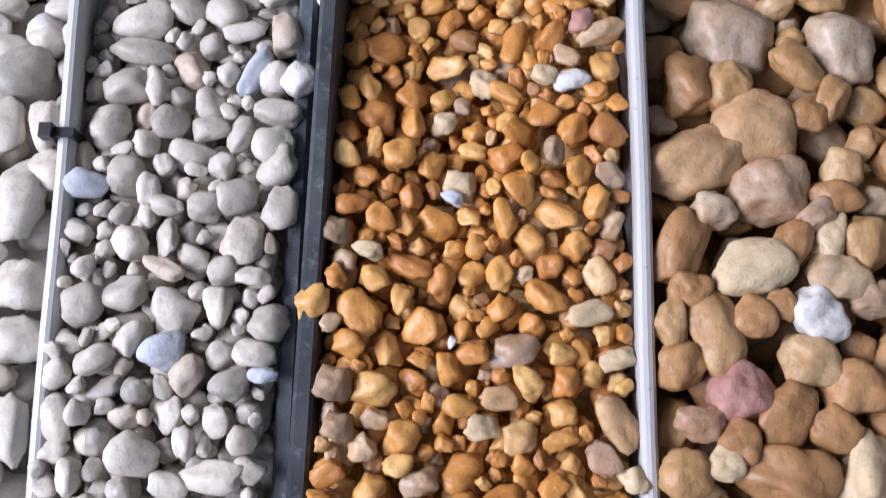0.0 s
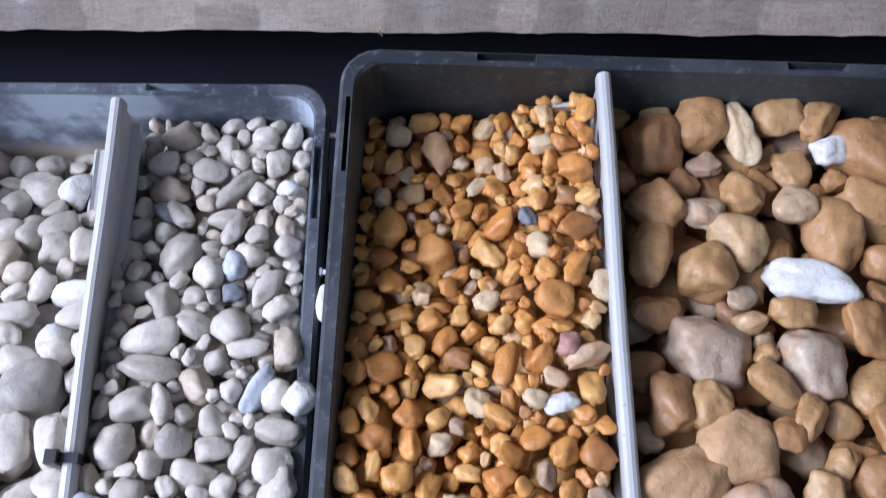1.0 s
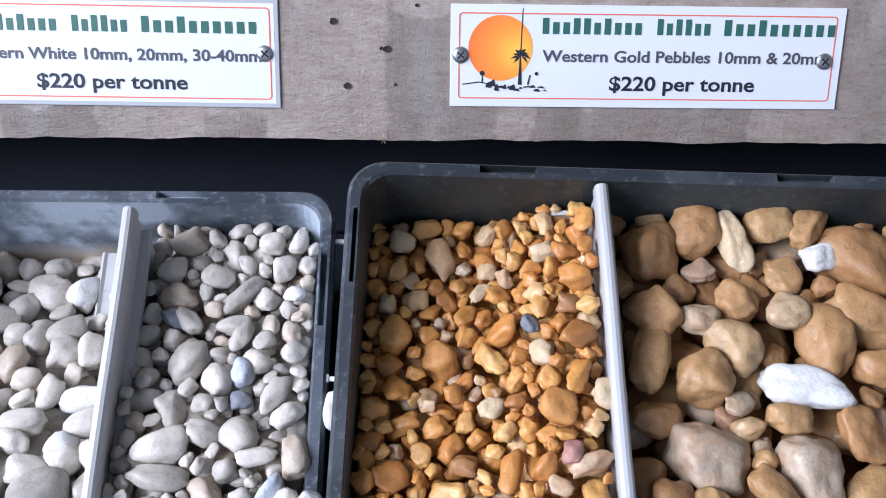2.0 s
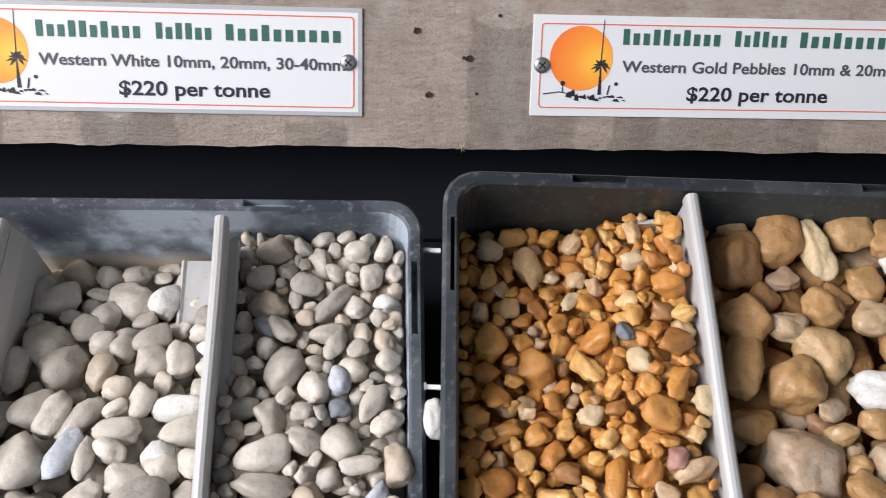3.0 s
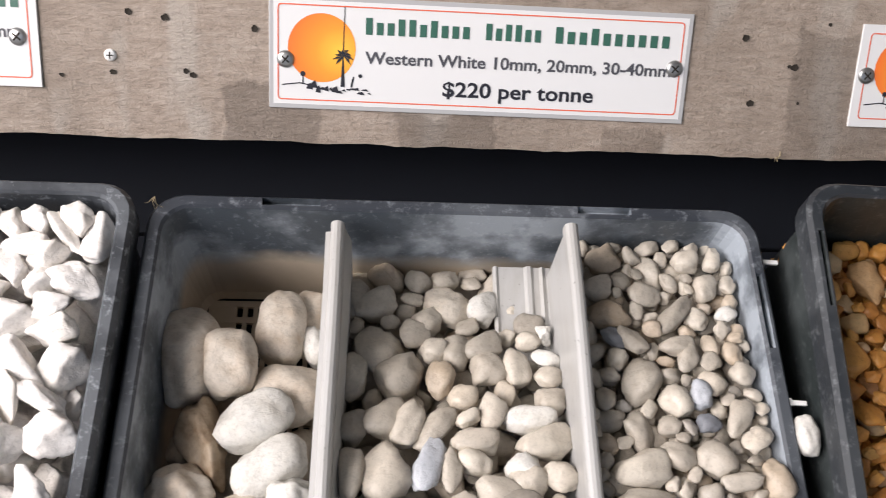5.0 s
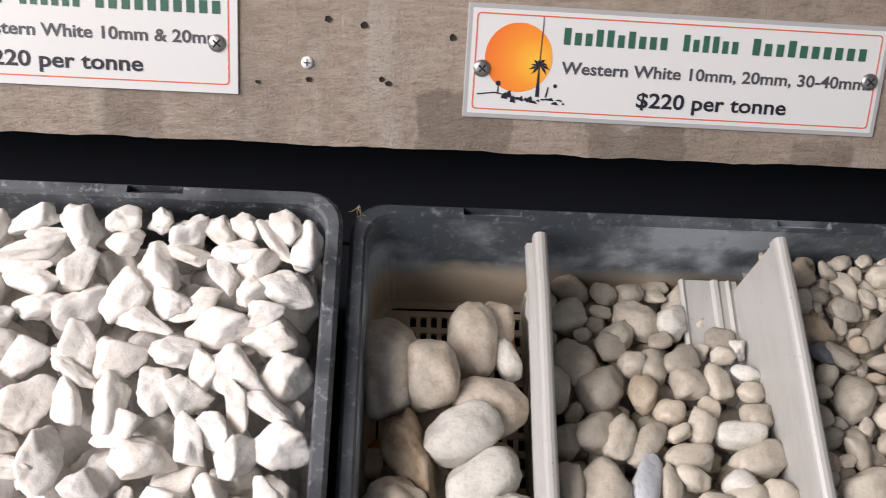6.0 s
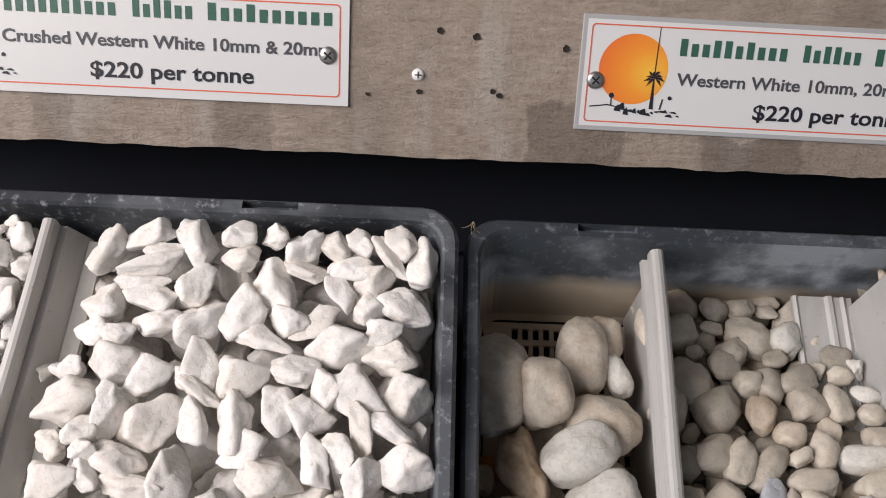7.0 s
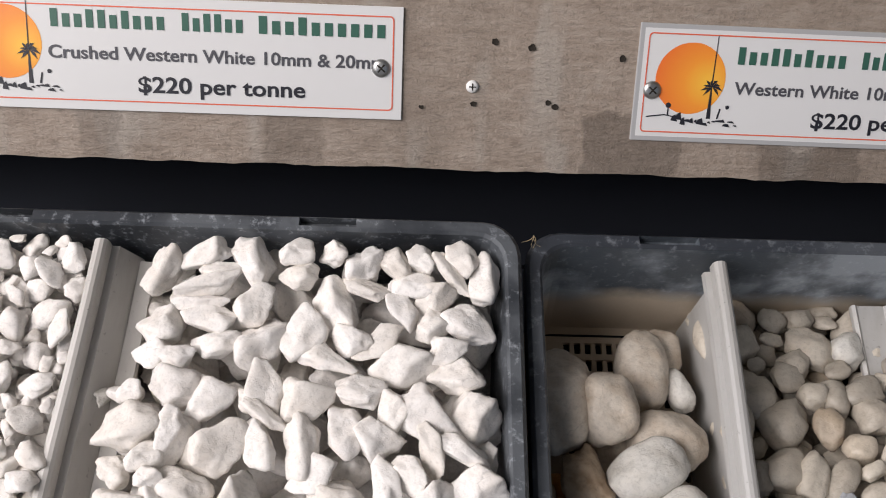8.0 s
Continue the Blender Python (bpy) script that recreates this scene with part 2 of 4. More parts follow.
TIE_BLACK = simple("tie_black", (0.015, 0.015, 0.017), 0.4)
# white of the capped screw, and of the bars painted for light in the gap
SCREW_GAP_WHITE = simple("screw_gap_white", (0.8, 0.8, 0.78), 0.4, 0, 0.05)


def sun_material():
    m, n, l, b = material("logo_sun", 0.35)
    tc = n.new("ShaderNodeTexCoord").outputs["Object"]
    mp = n.new("ShaderNodeMapping")
    mp.inputs["Location"].default_value = (-0.0345, 0, -0.028)
    l.new(tc, mp.inputs["Vector"])
    ln = n.new("ShaderNodeVectorMath")
    ln.operation = "LENGTH"
    l.new(mp.outputs[0], ln.inputs[0])
    mr = n.new("ShaderNodeMapRange")
    mr.inputs[2].default_value = 0.026
    l.new(ln.outputs["Value"], mr.inputs[0])
    l.new(ramp(n, l, mr.outputs[0], [(0.0, (0.95, 0.55, 0.06)), (0.45, (0.92, 0.32, 0.035)), (1.0, (0.85, 0.17, 0.03))]), b.inputs["Base Color"])
    return m


LOGO_SUN = sun_material()


# ---- building helpers ----
def to_mesh(name, bm, mat, smooth=False):
    me = bpy.data.meshes.new(name)
    bmesh.ops.recalc_face_normals(bm, faces=bm.faces)
    bm.to_mesh(me)
    bm.free()
    me.materials.append(mat)
    for p in me.polygons:
        p.use_smooth = smooth
    return me


def thing(name, label, category, group="", kind="", place=None):
    ob = new(name)
    ob.empty_display_size = 0.02
    ob.matrix_basis = STAND @ (place or Matrix())
    return tagged(ob, label, category, group, kind)


def part(name, bm, mat, parent, label="", smooth=False):
    ob = new(name, to_mesh(name, bm, mat, smooth))
    ob.parent = parent
    return tagged(ob, label)


def solid(name, bm, mat, label, category, kind="", group="", smooth=False, place=None):
    ob = new(name, to_mesh(name, bm, mat, smooth))
    ob.matrix_basis = STAND @ (place or Matrix())
    return tagged(ob, label, category, group, kind)


def box(bm, x0, x1, y0, y1, z0, z1, bevel=0.0):
    made = bmesh.ops.create_cube(bm, size=1.0, matrix=Matrix.LocRotScale(((x0 + x1) / 2, (y0 + y1) / 2, (z0 + z1) / 2), None, (x1 - x0, y1 - y0, z1 - z0)))
    if bevel:
        edges = {e for v in made["verts"] for e in v.link_edges}
        bmesh.ops.bevel(bm, geom=list(edges), offset=bevel, segments=2, affect="EDGES", profile=0.6)
    return bm


def extrude_profile(bm, outline, path):
    """A closed outline of (across, up) swept through the places in path (x, y, z), outline in the x-z plane."""
    rings = [[bm.verts.new((x + a, y, z + u)) for a, u in outline] for x, y, z in path]
    for r, q in zip(rings, rings[1:]):
        for i in range(len(r)):
            bm.faces.new((r[i - 1], r[i], q[i], q[i - 1]))
    bm.faces.new(rings[0])
    bm.faces.new(rings[-1][::-1])
    return bm


def rounded_ring(x0, x1, y0, y1, radius, z, steps=5):
    pts = []
    for cx, cy, a in ((x1 - radius, y1 - radius, 0), (x0 + radius, y1 - radius, 90), (x0 + radius, y0 + radius, 180), (x1 - radius, y0 + radius, 270)):
        for k in range(steps + 1):
            t = radians(a + 90 * k / steps)
            pts.append((cx + radius * math.cos(t), cy + radius * math.sin(t), z))
    return pts


# ---- the stand and its surroundings ----
def plank(name, x0, x1, y0, y1, z0, z1, mat, label, category, bevel=0.002, kind=""):
    bm = box(bmesh.new(), (x0 - x1) / 2, (x1 - x0) / 2, (y0 - y1) / 2, (y1 - y0) / 2, (z0 - z1) / 2, (z1 - z0) / 2, bevel)
    return solid(name, bm, mat, label, category, kind, place=pose((x0 + x1) / 2, (y0 + y1) / 2, (z0 + z1) / 2))


SHELF_TOP = -0.094


def shelf():
    # boards take the near-black that paints the shade below the crates
    ob = thing("shelf", "board shelf sloping under the crates, near-black for the gap's shade", "shelf", place=pose(0.075, -0.135, SHELF_TOP - 0.018))
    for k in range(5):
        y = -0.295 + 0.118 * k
        part("board", box(bmesh.new(), -0.825, 0.825, y, y + 0.116, 0, 0.018, 0.0015), GAP_SHADE, ob)


shelf()
# panels added to close the gap, coloured near-black to read as shade
plank("backing_panel", -0.75, 0.9, 0.162, 0.174, SHELF_TOP - 0.018, 0.16, GAP_SHADE, "near-black panel added behind the board for shade in the gap", "panel")
plank("end_panel", -0.768, -0.752, -0.43, 0.174, SHELF_TOP - 0.018, 0.02, GAP_SHADE, "near-black end panel added to keep light out of the gap", "panel")
plank("end_panel", 0.902, 0.918, -0.43, 0.174, SHELF_TOP - 0.018, 0.02, GAP_SHADE, "near-black end panel added to keep light out of the gap", "panel")

EDGE_Y, EDGE_Z, LEAN = 0.0508, -0.0103, 43.9
FACE = pose(0, EDGE_Y, EDGE_Z, LEAN - 90, 0, 0)      # x along the board, z up its face, -y out of it


def sign_board():
    """One long rough-sawn board; its lower edge is slightly chewed."""
    bm = bmesh.new()
    n, m = 330, 9
    x0, x1, h, d = -0.72, 0.88, 0.2, 0.019
    front = []
    for i in range(n + 1):
        x = x0 + (x1 - x0) * i / n
        chew = 0.0012 * noise.noise((x * 40, 0.3, 0)) + 0.0006 * noise.noise((x * 170, 4.1, 0))
        front.append([bm.verts.new((x, 0.0003 * noise.noise((x * 60, k * 2.0, 7)), h * k / m + (chew if k == 0 else 0))) for k in range(m + 1)])
    back = [[bm.verts.new((c[k].co.x, d, c[k].co.z)) for k in (0, m)] for c in front]
    for i in range(n):
        a, b = front[i], front[i + 1]
        for k in range(m):
            bm.faces.new((a[k], b[k], b[k + 1], a[k + 1]))
        bm.faces.new((a[0], back[i][0], back[i + 1][0], b[0]))
        bm.faces.new((a[m], b[m], back[i + 1][1], back[i][1]))
        bm.faces.new((back[i][0], back[i][1], back[i + 1][1], back[i + 1][0]))
    for c, e in ((front[0], back[0]), (front[-1], back[-1])):
        bm.faces.new(c + [e[1], e[0]])
    return solid("sign_board", bm, BOARD, "weathered grey-brown rough-sawn board carrying the price signs", "board", place=FACE)


sign_board()


def ground_and_light_shell():
    bm = bmesh.new()
    bmesh.ops.create_grid(bm, x_segments=8, y_segments=8, size=60)
    tagged(new("ground", to_mesh("ground", bm, CONCRETE)), "grey concrete yard under the display stand", "ground", kind="structure")
    x0, x1, y0, y1, top = LIGHT_SHELL["x0"], LIGHT_SHELL["x1"], LIGHT_SHELL["y0"], LIGHT_SHELL["y1"], LIGHT_SHELL["top"]

    def slab(name, label, pieces, category="wall"):
        bm = bmesh.new()
        for p in pieces:
            box(bm, *p)
        tagged(new(name, to_mesh(name, bm, SHELL_GREY)), label, category, kind="structure")

    w = 0.1
    # unseen walls and ceiling, added so light comes mainly from the left
    slab("unseen_wall_back", "plain grey wall added out of view behind the display stand", [(x0 - w, x1 + w, y1, y1 + w, 0, top)])
    slab("unseen_wall_right", "plain grey wall added out of view to cut light from the right", [(x1, x1 + w, y0, y1, 0, top)])
    slab("unseen_wall_left", "plain grey wall added out of view, open for the side light", [(x0 - w, x0, y0, -1.80, 0, top), (x0 - w, x0, 0.20, y1, 0, top), (x0 - w, x0, -1.80, 0.20, 2.53, top)])
    slab("ceiling", "plain grey ceiling added out of view to block light from above", [(x0 - w, x1 + w, y0 - w, y1 + w, top, top + w)], "ceiling")
    for x in (-0.7, 0.85):
        for y, high in ((-0.36, 0.69), (0.12, 0.88)):
            bm = box(bmesh.new(), -0.035, 0.035, -0.035, 0.035, 0, high, 0.003)
            leg = new("stand_leg", to_mesh("stand_leg", bm, TIMBER))
            leg.location = (x, y, 0)
            tagged(leg, "square timber leg holding the sloping shelf", "leg", "legs of the stand")


ground_and_light_shell()


# ---- crates ----
def crate(label, mat, rim_mat, x0, x1, y0, y1, rim, slots, floor_z, askew=0.0, tip=(0.0, 0.0)):
    """A moulded crate: tapered rounded walls, a broad rim with grip slots, a pierced floor. tip: its slope and the lift of its far edge."""
    ob = thing("crate", label, "crate", "crates on the stand", place=pose(x0, y1, rim + tip[1], tip[0], 0, askew) @ pose((x1 - x0) / 2, (y0 - y1) / 2, floor_z - 0.004 - rim))
    cx, cy, cz = (x0 + x1) / 2, (y0 + y1) / 2, floor_z - 0.004
    loops = [(0.0095, floor_z - 0.004), (0.0050, rim - 0.016), (0.0005, rim - 0.015), (0.0, rim - 0.0025), (0.0018, rim), (0.0062, rim), (0.0074, rim - 0.0015), (0.0080, rim - 0.010),
             (0.0092, rim - 0.040), (0.0125, floor_z + 0.004), (0.015, floor_z)]
    bm = bmesh.new()
    rings = []
    for inset, z in loops:
        r = max(0.006, 0.017 - inset * 0.5)
        rings.append([bm.verts.new((x - cx, y - cy, zz - cz)) for x, y, zz in rounded_ring(x0 + inset, x1 - inset, y0 + inset, y1 - inset, r, z)])
    for k, (a, b) in enumerate(zip(rings, rings[1:])):
        for i in range(len(a)):
            bm.faces.new((a[i - 1], a[i], b[i], b[i - 1])).material_index = 1 if 1 <= k <= 5 else 0
    # floor: bars with open slots between
    ix0, ix1, iy0, iy1 = x0 + 0.018 - cx, x1 - 0.018 - cx, y0 + 0.018 - cy, y1 - 0.018 - cy
    body = part("body", bm, mat, ob)
    body.data.materials.append(rim_mat)
    cut = bmesh.new()
    for sx0, sx1, sy0, sy1, depth in slots:
        box(cut, sx0 - cx, sx1 - cx, sy0 - cy, sy1 - cy, rim - depth - cz, rim + 0.004 - cz)
    cutter = new("cutter", to_mesh("cutter", cut, HOLE_SHADE))
    cutter.matrix_basis = ob.matrix_basis
    mod = body.modifiers.new("slots", "BOOLEAN")
    mod.operation, mod.object, mod.solver = "DIFFERENCE", cutter, "EXACT"
    bpy.context.view_layer.update()
    done = bpy.data.meshes.new_from_object(body.evaluated_get(bpy.context.evaluated_depsgraph_get()))
    body.modifiers.clear()
    body.data = done
    bpy.data.objects.remove(cutter)
    fb = bmesh.new()
    nx, ny = int((ix1 - ix0 - 0.012) / 0.0056), int((iy1 - iy0) / 0.0095)
    dx, dy = (ix1 - ix0 - 0.012) / nx, (iy1 - iy0) / ny
    zf = floor_z - cz
    for j in range(ny + 1):
        y = iy0 + j * dy
        box(fb, ix0 - 0.002, ix1 + 0.002, y - 0.0017, y + 0.0017, zf - 0.003, zf)
    for i in range(nx + 1):
        x = ix0 + 0.012 + i * dx
        box(fb, x - 0.0012, x + 0.0012, iy0, iy1, zf - 0.0032, zf - 0.0004)
    box(fb, ix0 - 0.002, ix0 + 0.012, iy0, iy1, zf - 0.0034, zf - 0.0002)
    tagged(part("floor_grid", fb, mat, ob), kind="stuff")
    return ob


FLOOR_Z = -0.088
GOLD_ASKEW = -1.6
GREY_X, GOLD_X, BLACK_X = (-0.0885, 0.2045), (0.2130, 0.5130), (-0.3910, -0.0915)
crate("scuffed grey plastic crate of white river pebbles in three bays", CRATE_GREY, RIM_GREY, *GREY_X, -0.385, 0.0135, 0.0,
      [(-0.0361, -0.0085, 0.0079, 0.0121, 0.006), (0.1154, 0.1419, 0.0079, 0.0121, 0.006), (0.1985, 0.2015, -0.06, -0.022, 0.012)], FLOOR_Z)
crate("dark green-grey plastic crate of golden pebbles in two bays", CRATE_GREEN, RIM_GREEN, *GOLD_X, -0.390, 0.0095, 0.008,
      [(0.2735, 0.300, 0.0039, 0.0081, 0.006), (0.4120, 0.4390, 0.0039, 0.0081, 0.006), (0.2165, 0.2185, -0.052, -0.016, 0.012)], FLOOR_Z, GOLD_ASKEW, (4.0, 0.0265))
crate("black plastic crate of crushed white stone in two bays", CRATE_BLACK, CRATE_BLACK, *BLACK_X, -0.385, 0.0125, 0.010,
      [(-0.1890, -0.1640, 0.0069, 0.0111, 0.006), (-0.3300, -0.3040, 0.0069, 0.0111, 0.006)], FLOOR_Z)


# ---- dividers: ribbed plastic strips standing on edge ----
def round_cap(cx, top, half, down, n=6):
    """Half of a bead: outline points from its left foot over the top to its right foot."""
    return [(cx - half * math.cos(math.pi * k / n), top - half + half * math.sin(math.pi * k / n)) for k in range(n + 1)]


def divider(label, mat, top, slope_x, slope_z, length, lip, bottom, lean=0.0, half=0.0032, rib=0.0040):
    """top: its far upper end; lip: side (+1, -1) and drop of the second rib; lean: how far the foot stands to the side."""
    side, drop = lip
    foot = bottom - top[2]
    web = 0.0017
    at = lambda u: lean * min(1.0, -u / 0.020)
    n = 12
    path = [(-slope_x * length * k / n + 0.0003 * math.sin(k * 1.3), -length * k / n, -slope_z * length * k / n) for k in range(n + 1)]
    ob = thing("divider", label, "divider", "crate dividers", place=pose(*top))
    bead = round_cap(0, 0, half, 0) + [(half, -half - 0.004), (half * 0.6, -half - 0.0055), (-half * 0.6, -half - 0.0055), (-half, -half - 0.004)]
    part("bead", extrude_profile(bmesh.new(), bead, path), mat, ob)
    u0 = -half - 0.0045
    part("web", extrude_profile(bmesh.new(), [(web + at(u0), u0), (web + lean, -0.020), (web + lean, foot), (-web + lean, foot), (-web + lean, -0.020), (-web + at(u0), u0)], path), mat, ob)
    a, b = at(-drop), at(-drop - 0.004)
    ribbed = [(a + side * (web - 0.0006), -drop + 0.003), (a + side * (web + rib), -drop + 0.002), (a + side * (web + rib + 0.0004), -drop - 0.0012), (a + side * (web + rib - 0.0018), -drop - 0.003), (b + side * (web - 0.0006), -drop - 0.004)]
    part("rib", extrude_profile(bmesh.new(), ribbed, [(x, y - 0.002, z) for x, y, z in path]), mat, ob)
    return ob


divider("pale grey ribbed plastic divider between cobbles and pebbles", STRIP_WHITE, (0.0, 0.0, 0.001), 0.004, -0.004, 0.365, (-1, 0.010), -0.084, lean=0.0045, rib=0.0062)
divider("pale ribbed plastic divider held by a black cable tie", STRIP_WHITE, (0.1084, -0.006, 0.0155), -0.018, 0.038, 0.36, (1, 0.022), -0.084)
divider("pale ribbed plastic divider between two sizes of golden pebbles", STRIP_WHITE, (0.3298, -0.003, 0.0340), -0.001, 0.07, 0.37, (1, 0.020), -0.084)
divider("grey leaning plastic divider between two sizes of crushed stone", STRIP_GREY, (-0.2745, 0.000, 0.0060), 0.03, 0.0, 0.365, (1, 0.021), -0.084, lean=0.0120, rib=0.0062)


def loose_strip():
    """A short offcut of the ribbed strip lying against the divider among the pebbles."""
    o = [(0, 0), (0.0015, 0.0012), (0.003, 0.0), (0.016, 0.0), (0.0175, 0.0016), (0.0195, 0.0016), (0.021, 0.0), (0.024, 0.0), (0.0255, 0.0014), (0.0275, 0.0), (0.030, 0.0), (0.030, -0.0025), (0, -0.0025)]
    bm = bmesh.new()
    extrude_profile(bm, o, [(0, 0, 0), (0.0008, -0.05, -0.0035), (0.002, -0.14, -0.010)])
    solid("plastic_strip", bm, STRIP_WHITE, "offcut of cream ribbed plastic strip lying among white pebbles", "strip", place=pose(0.0785, -0.0010, -0.042))


loose_strip()


def strip_end():
    """The tip of another offcut, standing against the crate's far wall behind the golden pebbles."""
    bm = bmesh.new()
    extrude_profile(bm, [(-0.011, -0.06), (-0.011, 0.0), (-0.009, 0.0012), (0.006, 0.0034), (0.0075, 0.0022), (0.0075, -0.06)], [(0, 0, 0), (0, -0.0022, 0)])
    solid("plastic_strip", bm, STRIP_WHITE, "end of a pale plastic strip behind golden pebbles", "strip", place=pose(0.3195, -0.0035, 0.0075))


strip_end()


# ---- stones ----
def ball(level):
    bm = bmesh.new()
    bmesh.ops.create_icosphere(bm, subdivisions=level, radius=1.0)
    made = np.array([v.co[:] for v in bm.verts]), [[v.index for v in f.verts] for f in bm.faces]
    bm.free()
    return made


BALLS = {3: ball(3), 4: ball(4)}


def stone_mesh(name, seed, mat, planes, sharp, bulge, rough, reach=(0.74, 1.0), level=3):
    """A stone about 2 across: the soft intersection of random half-spaces, then slow lumps."""
    dirs, tris = BALLS[level]
    rng = np.random.default_rng(seed)
    nrm = rng.normal(size=(planes, 3))
    nrm /= np.linalg.norm(nrm, axis=1)[:, None]
    dist = rng.uniform(*reach, planes)
    d = np.maximum(dirs @ nrm.T, 1e-3) / dist
    block = np.sum(np.abs(dirs) ** 2.7, axis=1) ** (1 / 2.7) * bulge
    inv = (np.sum(d ** sharp, axis=1) + block ** sharp) ** (1 / sharp)
    pts = dirs / inv[:, None]
    pts *= np.array([1 + rough * noise.noise(Vector(v * 1.4) + Vector((seed * 3.1, 0, 0))) + 0.42 * rough * noise.noise(Vector(v * 3.4) + Vector((0, seed * 1.7, 0))) - 0.18 * rough * abs(noise.noise(Vector(v * 2.3) + Vector((0, 0, seed * 2.3)))) for v in dirs])[:, None]
    pts -= (pts.max(0) + pts.min(0)) / 2
    pts /= (pts.max(0) - pts.min(0)) / 2
    me = bpy.data.meshes.new(name)
    me.from_pydata(pts.tolist(), [], tris)
    me.materials.append(mat)
    for p in me.polygons:
        p.use_smooth = True
    return me


def family(name, mat, count=10, seed=0, **shape):
    return [stone_mesh(name, seed + k, mat, **shape) for k in range(count)]


SMOOTH = dict(planes=9, sharp=14, bulge=0.9, rough=0.22, reach=(0.76, 1.07))
ROUNDED = dict(planes=7, sharp=12, bulge=0.94, rough=0.19, reach=(0.78, 1.1), level=4)
WORN = dict(planes=5, sharp=9, bulge=1.0, rough=0.13, reach=(0.86, 1.15), level=4)
KNOBBLY = dict(planes=12, sharp=22, bulge=0.8, rough=0.27, reach=(0.7, 1.02))
CRUSHED = dict(planes=13, sharp=40, bulge=0.7, rough=0.16, reach=(0.7, 1.0))


class Bay:
    """A bay of a crate into which stones are dropped one by one; a height map keeps what lies there."""
    STEP = 0.001

    def __init__(self, x0, x1, y0, y1, surface, size, seed, heap=0.0, cap=None, bank=None, skew=0.0):
        self.x0, self.x1, self.y0, self.y1, self.size = x0, x1, y0, y1, size
        self.rng = np.random.default_rng(seed)
        self.gx = np.arange(x0, x1, self.STEP) + self.STEP / 2
        self.gy = np.arange(y0, y1, self.STEP) + self.STEP / 2
        ys, zs = zip(*surface)
        self.goal = np.interp(self.gy, ys, zs)[:, None] + np.zeros((1, len(self.gx)))
        if heap:    # heaped against the divider, up to just below its top
            mid = (x0 + x1) / 2
            raised = self.goal + heap * np.maximum(0.0, self.gx - mid)[None, :] / (x1 - mid)
            self.goal = np.maximum(self.goal, np.minimum(raised, (cap[0] + cap[1] * self.gy)[:, None]))
        if bank:    # banked up against the near part of the other wall
            high, from_y, wide = bank
            rise = np.clip((from_y - self.gy) / 0.08, 0, 1)[:, None] * np.clip(1 - (self.gx - x0) / wide, 0, 1)[None, :]
            self.goal = self.goal + high * rise
        self.skew = skew
        self.h = np.maximum(self.goal - 2.1 * size, FLOOR_Z + 0.001)
        self.base = self.h.copy()
        self.stones = []
        self.grow = 0.555

    def lean(self, x, y):
        """How far a wall that stands askew draws a stone aside."""
        return self.skew * y * (self.x1 - x) / (self.x1 - self.x0)

    def footprint(self, x, y, a, b, yaw, grow=1.0):
        r = max(a, b) * grow
        i0, i1 = np.searchsorted(self.gx, (x - r, x + r))
        j0, j1 = np.searchsorted(self.gy, (y - r, y + r))
        dx, dy = self.gx[i0:i1][None, :] - x, self.gy[j0:j1][:, None] - y
        u, v = (dx * math.cos(yaw) + dy * math.sin(yaw)) / (a * grow), (-dx * math.sin(yaw) + dy * math.cos(yaw)) / (b * grow)
        return slice(j0, j1), slice(i0, i1), 1 - u * u - v * v

    def rest(self, x, y, a, b, c, yaw):
        js, is_, q = self.footprint(x, y, a, b, yaw, 0.86)
        inside = q > 0.02
        if not inside.any():
            return None
        dome = np.sqrt(np.maximum(q, 0)) * c
        return float((self.h[js, is_] + dome)[inside].max()) - 0.12 * c

    def lay(self, x, y, z, a, b, c, yaw, **tag):
        js, is_, q = self.footprint(x, y, a, b, yaw)
        top = np.where(q > 0, z + np.sqrt(np.maximum(q, 0)) * c, -9)
        self.h[js, is_] = np.maximum(self.h[js, is_], top)
        self.stones.append(dict(x=x, y=y, z=z, a=a, b=b, c=c, yaw=yaw, **tag))

    def fill(self, most=900, drop=0.0, long=(1.0, 1.6), flat=(0.55, 0.9), spread=(0.7, 1.3), tries=18):
        rng, miss = self.rng, 0
        while len(self.stones) < most and miss < 90:
            s = self.size * rng.uniform(*spread) / 2
            a, b, c = s * rng.uniform(*long), s, s * rng.uniform(*flat)
            best = None
            for _ in range(tries):
                yaw = rng.uniform(0, math.pi)
                ex = math.hypot(a * math.cos(yaw), b * math.sin(yaw)) * 0.86
                ey = math.hypot(a * math.sin(yaw), b * math.cos(yaw)) * 0.86
                if 2 * ex > self.x1 - self.x0:
                    continue
                x, y = rng.uniform(self.x0 + ex, self.x1 - ex), rng.uniform(self.y0 + ey, self.y1 - ey)
                z = self.rest(x, y, a, b, c, yaw)
                if z is None:
                    continue
                j, i = min(len(self.gy) - 1, int((y - self.y0) / self.STEP)), min(len(self.gx) - 1, int((x - self.x0) / self.STEP))
                gap = z + 0.75 * c - self.goal[j, i] + drop
                if best is None or gap < best[0]:
                    best = gap, x, y, z, yaw
            if best is None or best[0] > 0:
                miss += 1
                continue
            miss = 0
            self.lay(*best[1:4], a, b, c, best[4])

    def place(self, x, y, length, width, yaw, mat=None, height=0.78, lift=0.0):
        """A stone that stands out: its place on the stand, length, width and the turn of its long side from x, in degrees."""
        a, b = length * self.grow, width * self.grow
        c = b * height
        t = radians(yaw)
        j = min(len(self.gy) - 1, max(0, int((y - self.y0) / self.STEP)))
        i = min(len(self.gx) - 1, max(0, int((x - self.x0) / self.STEP)))
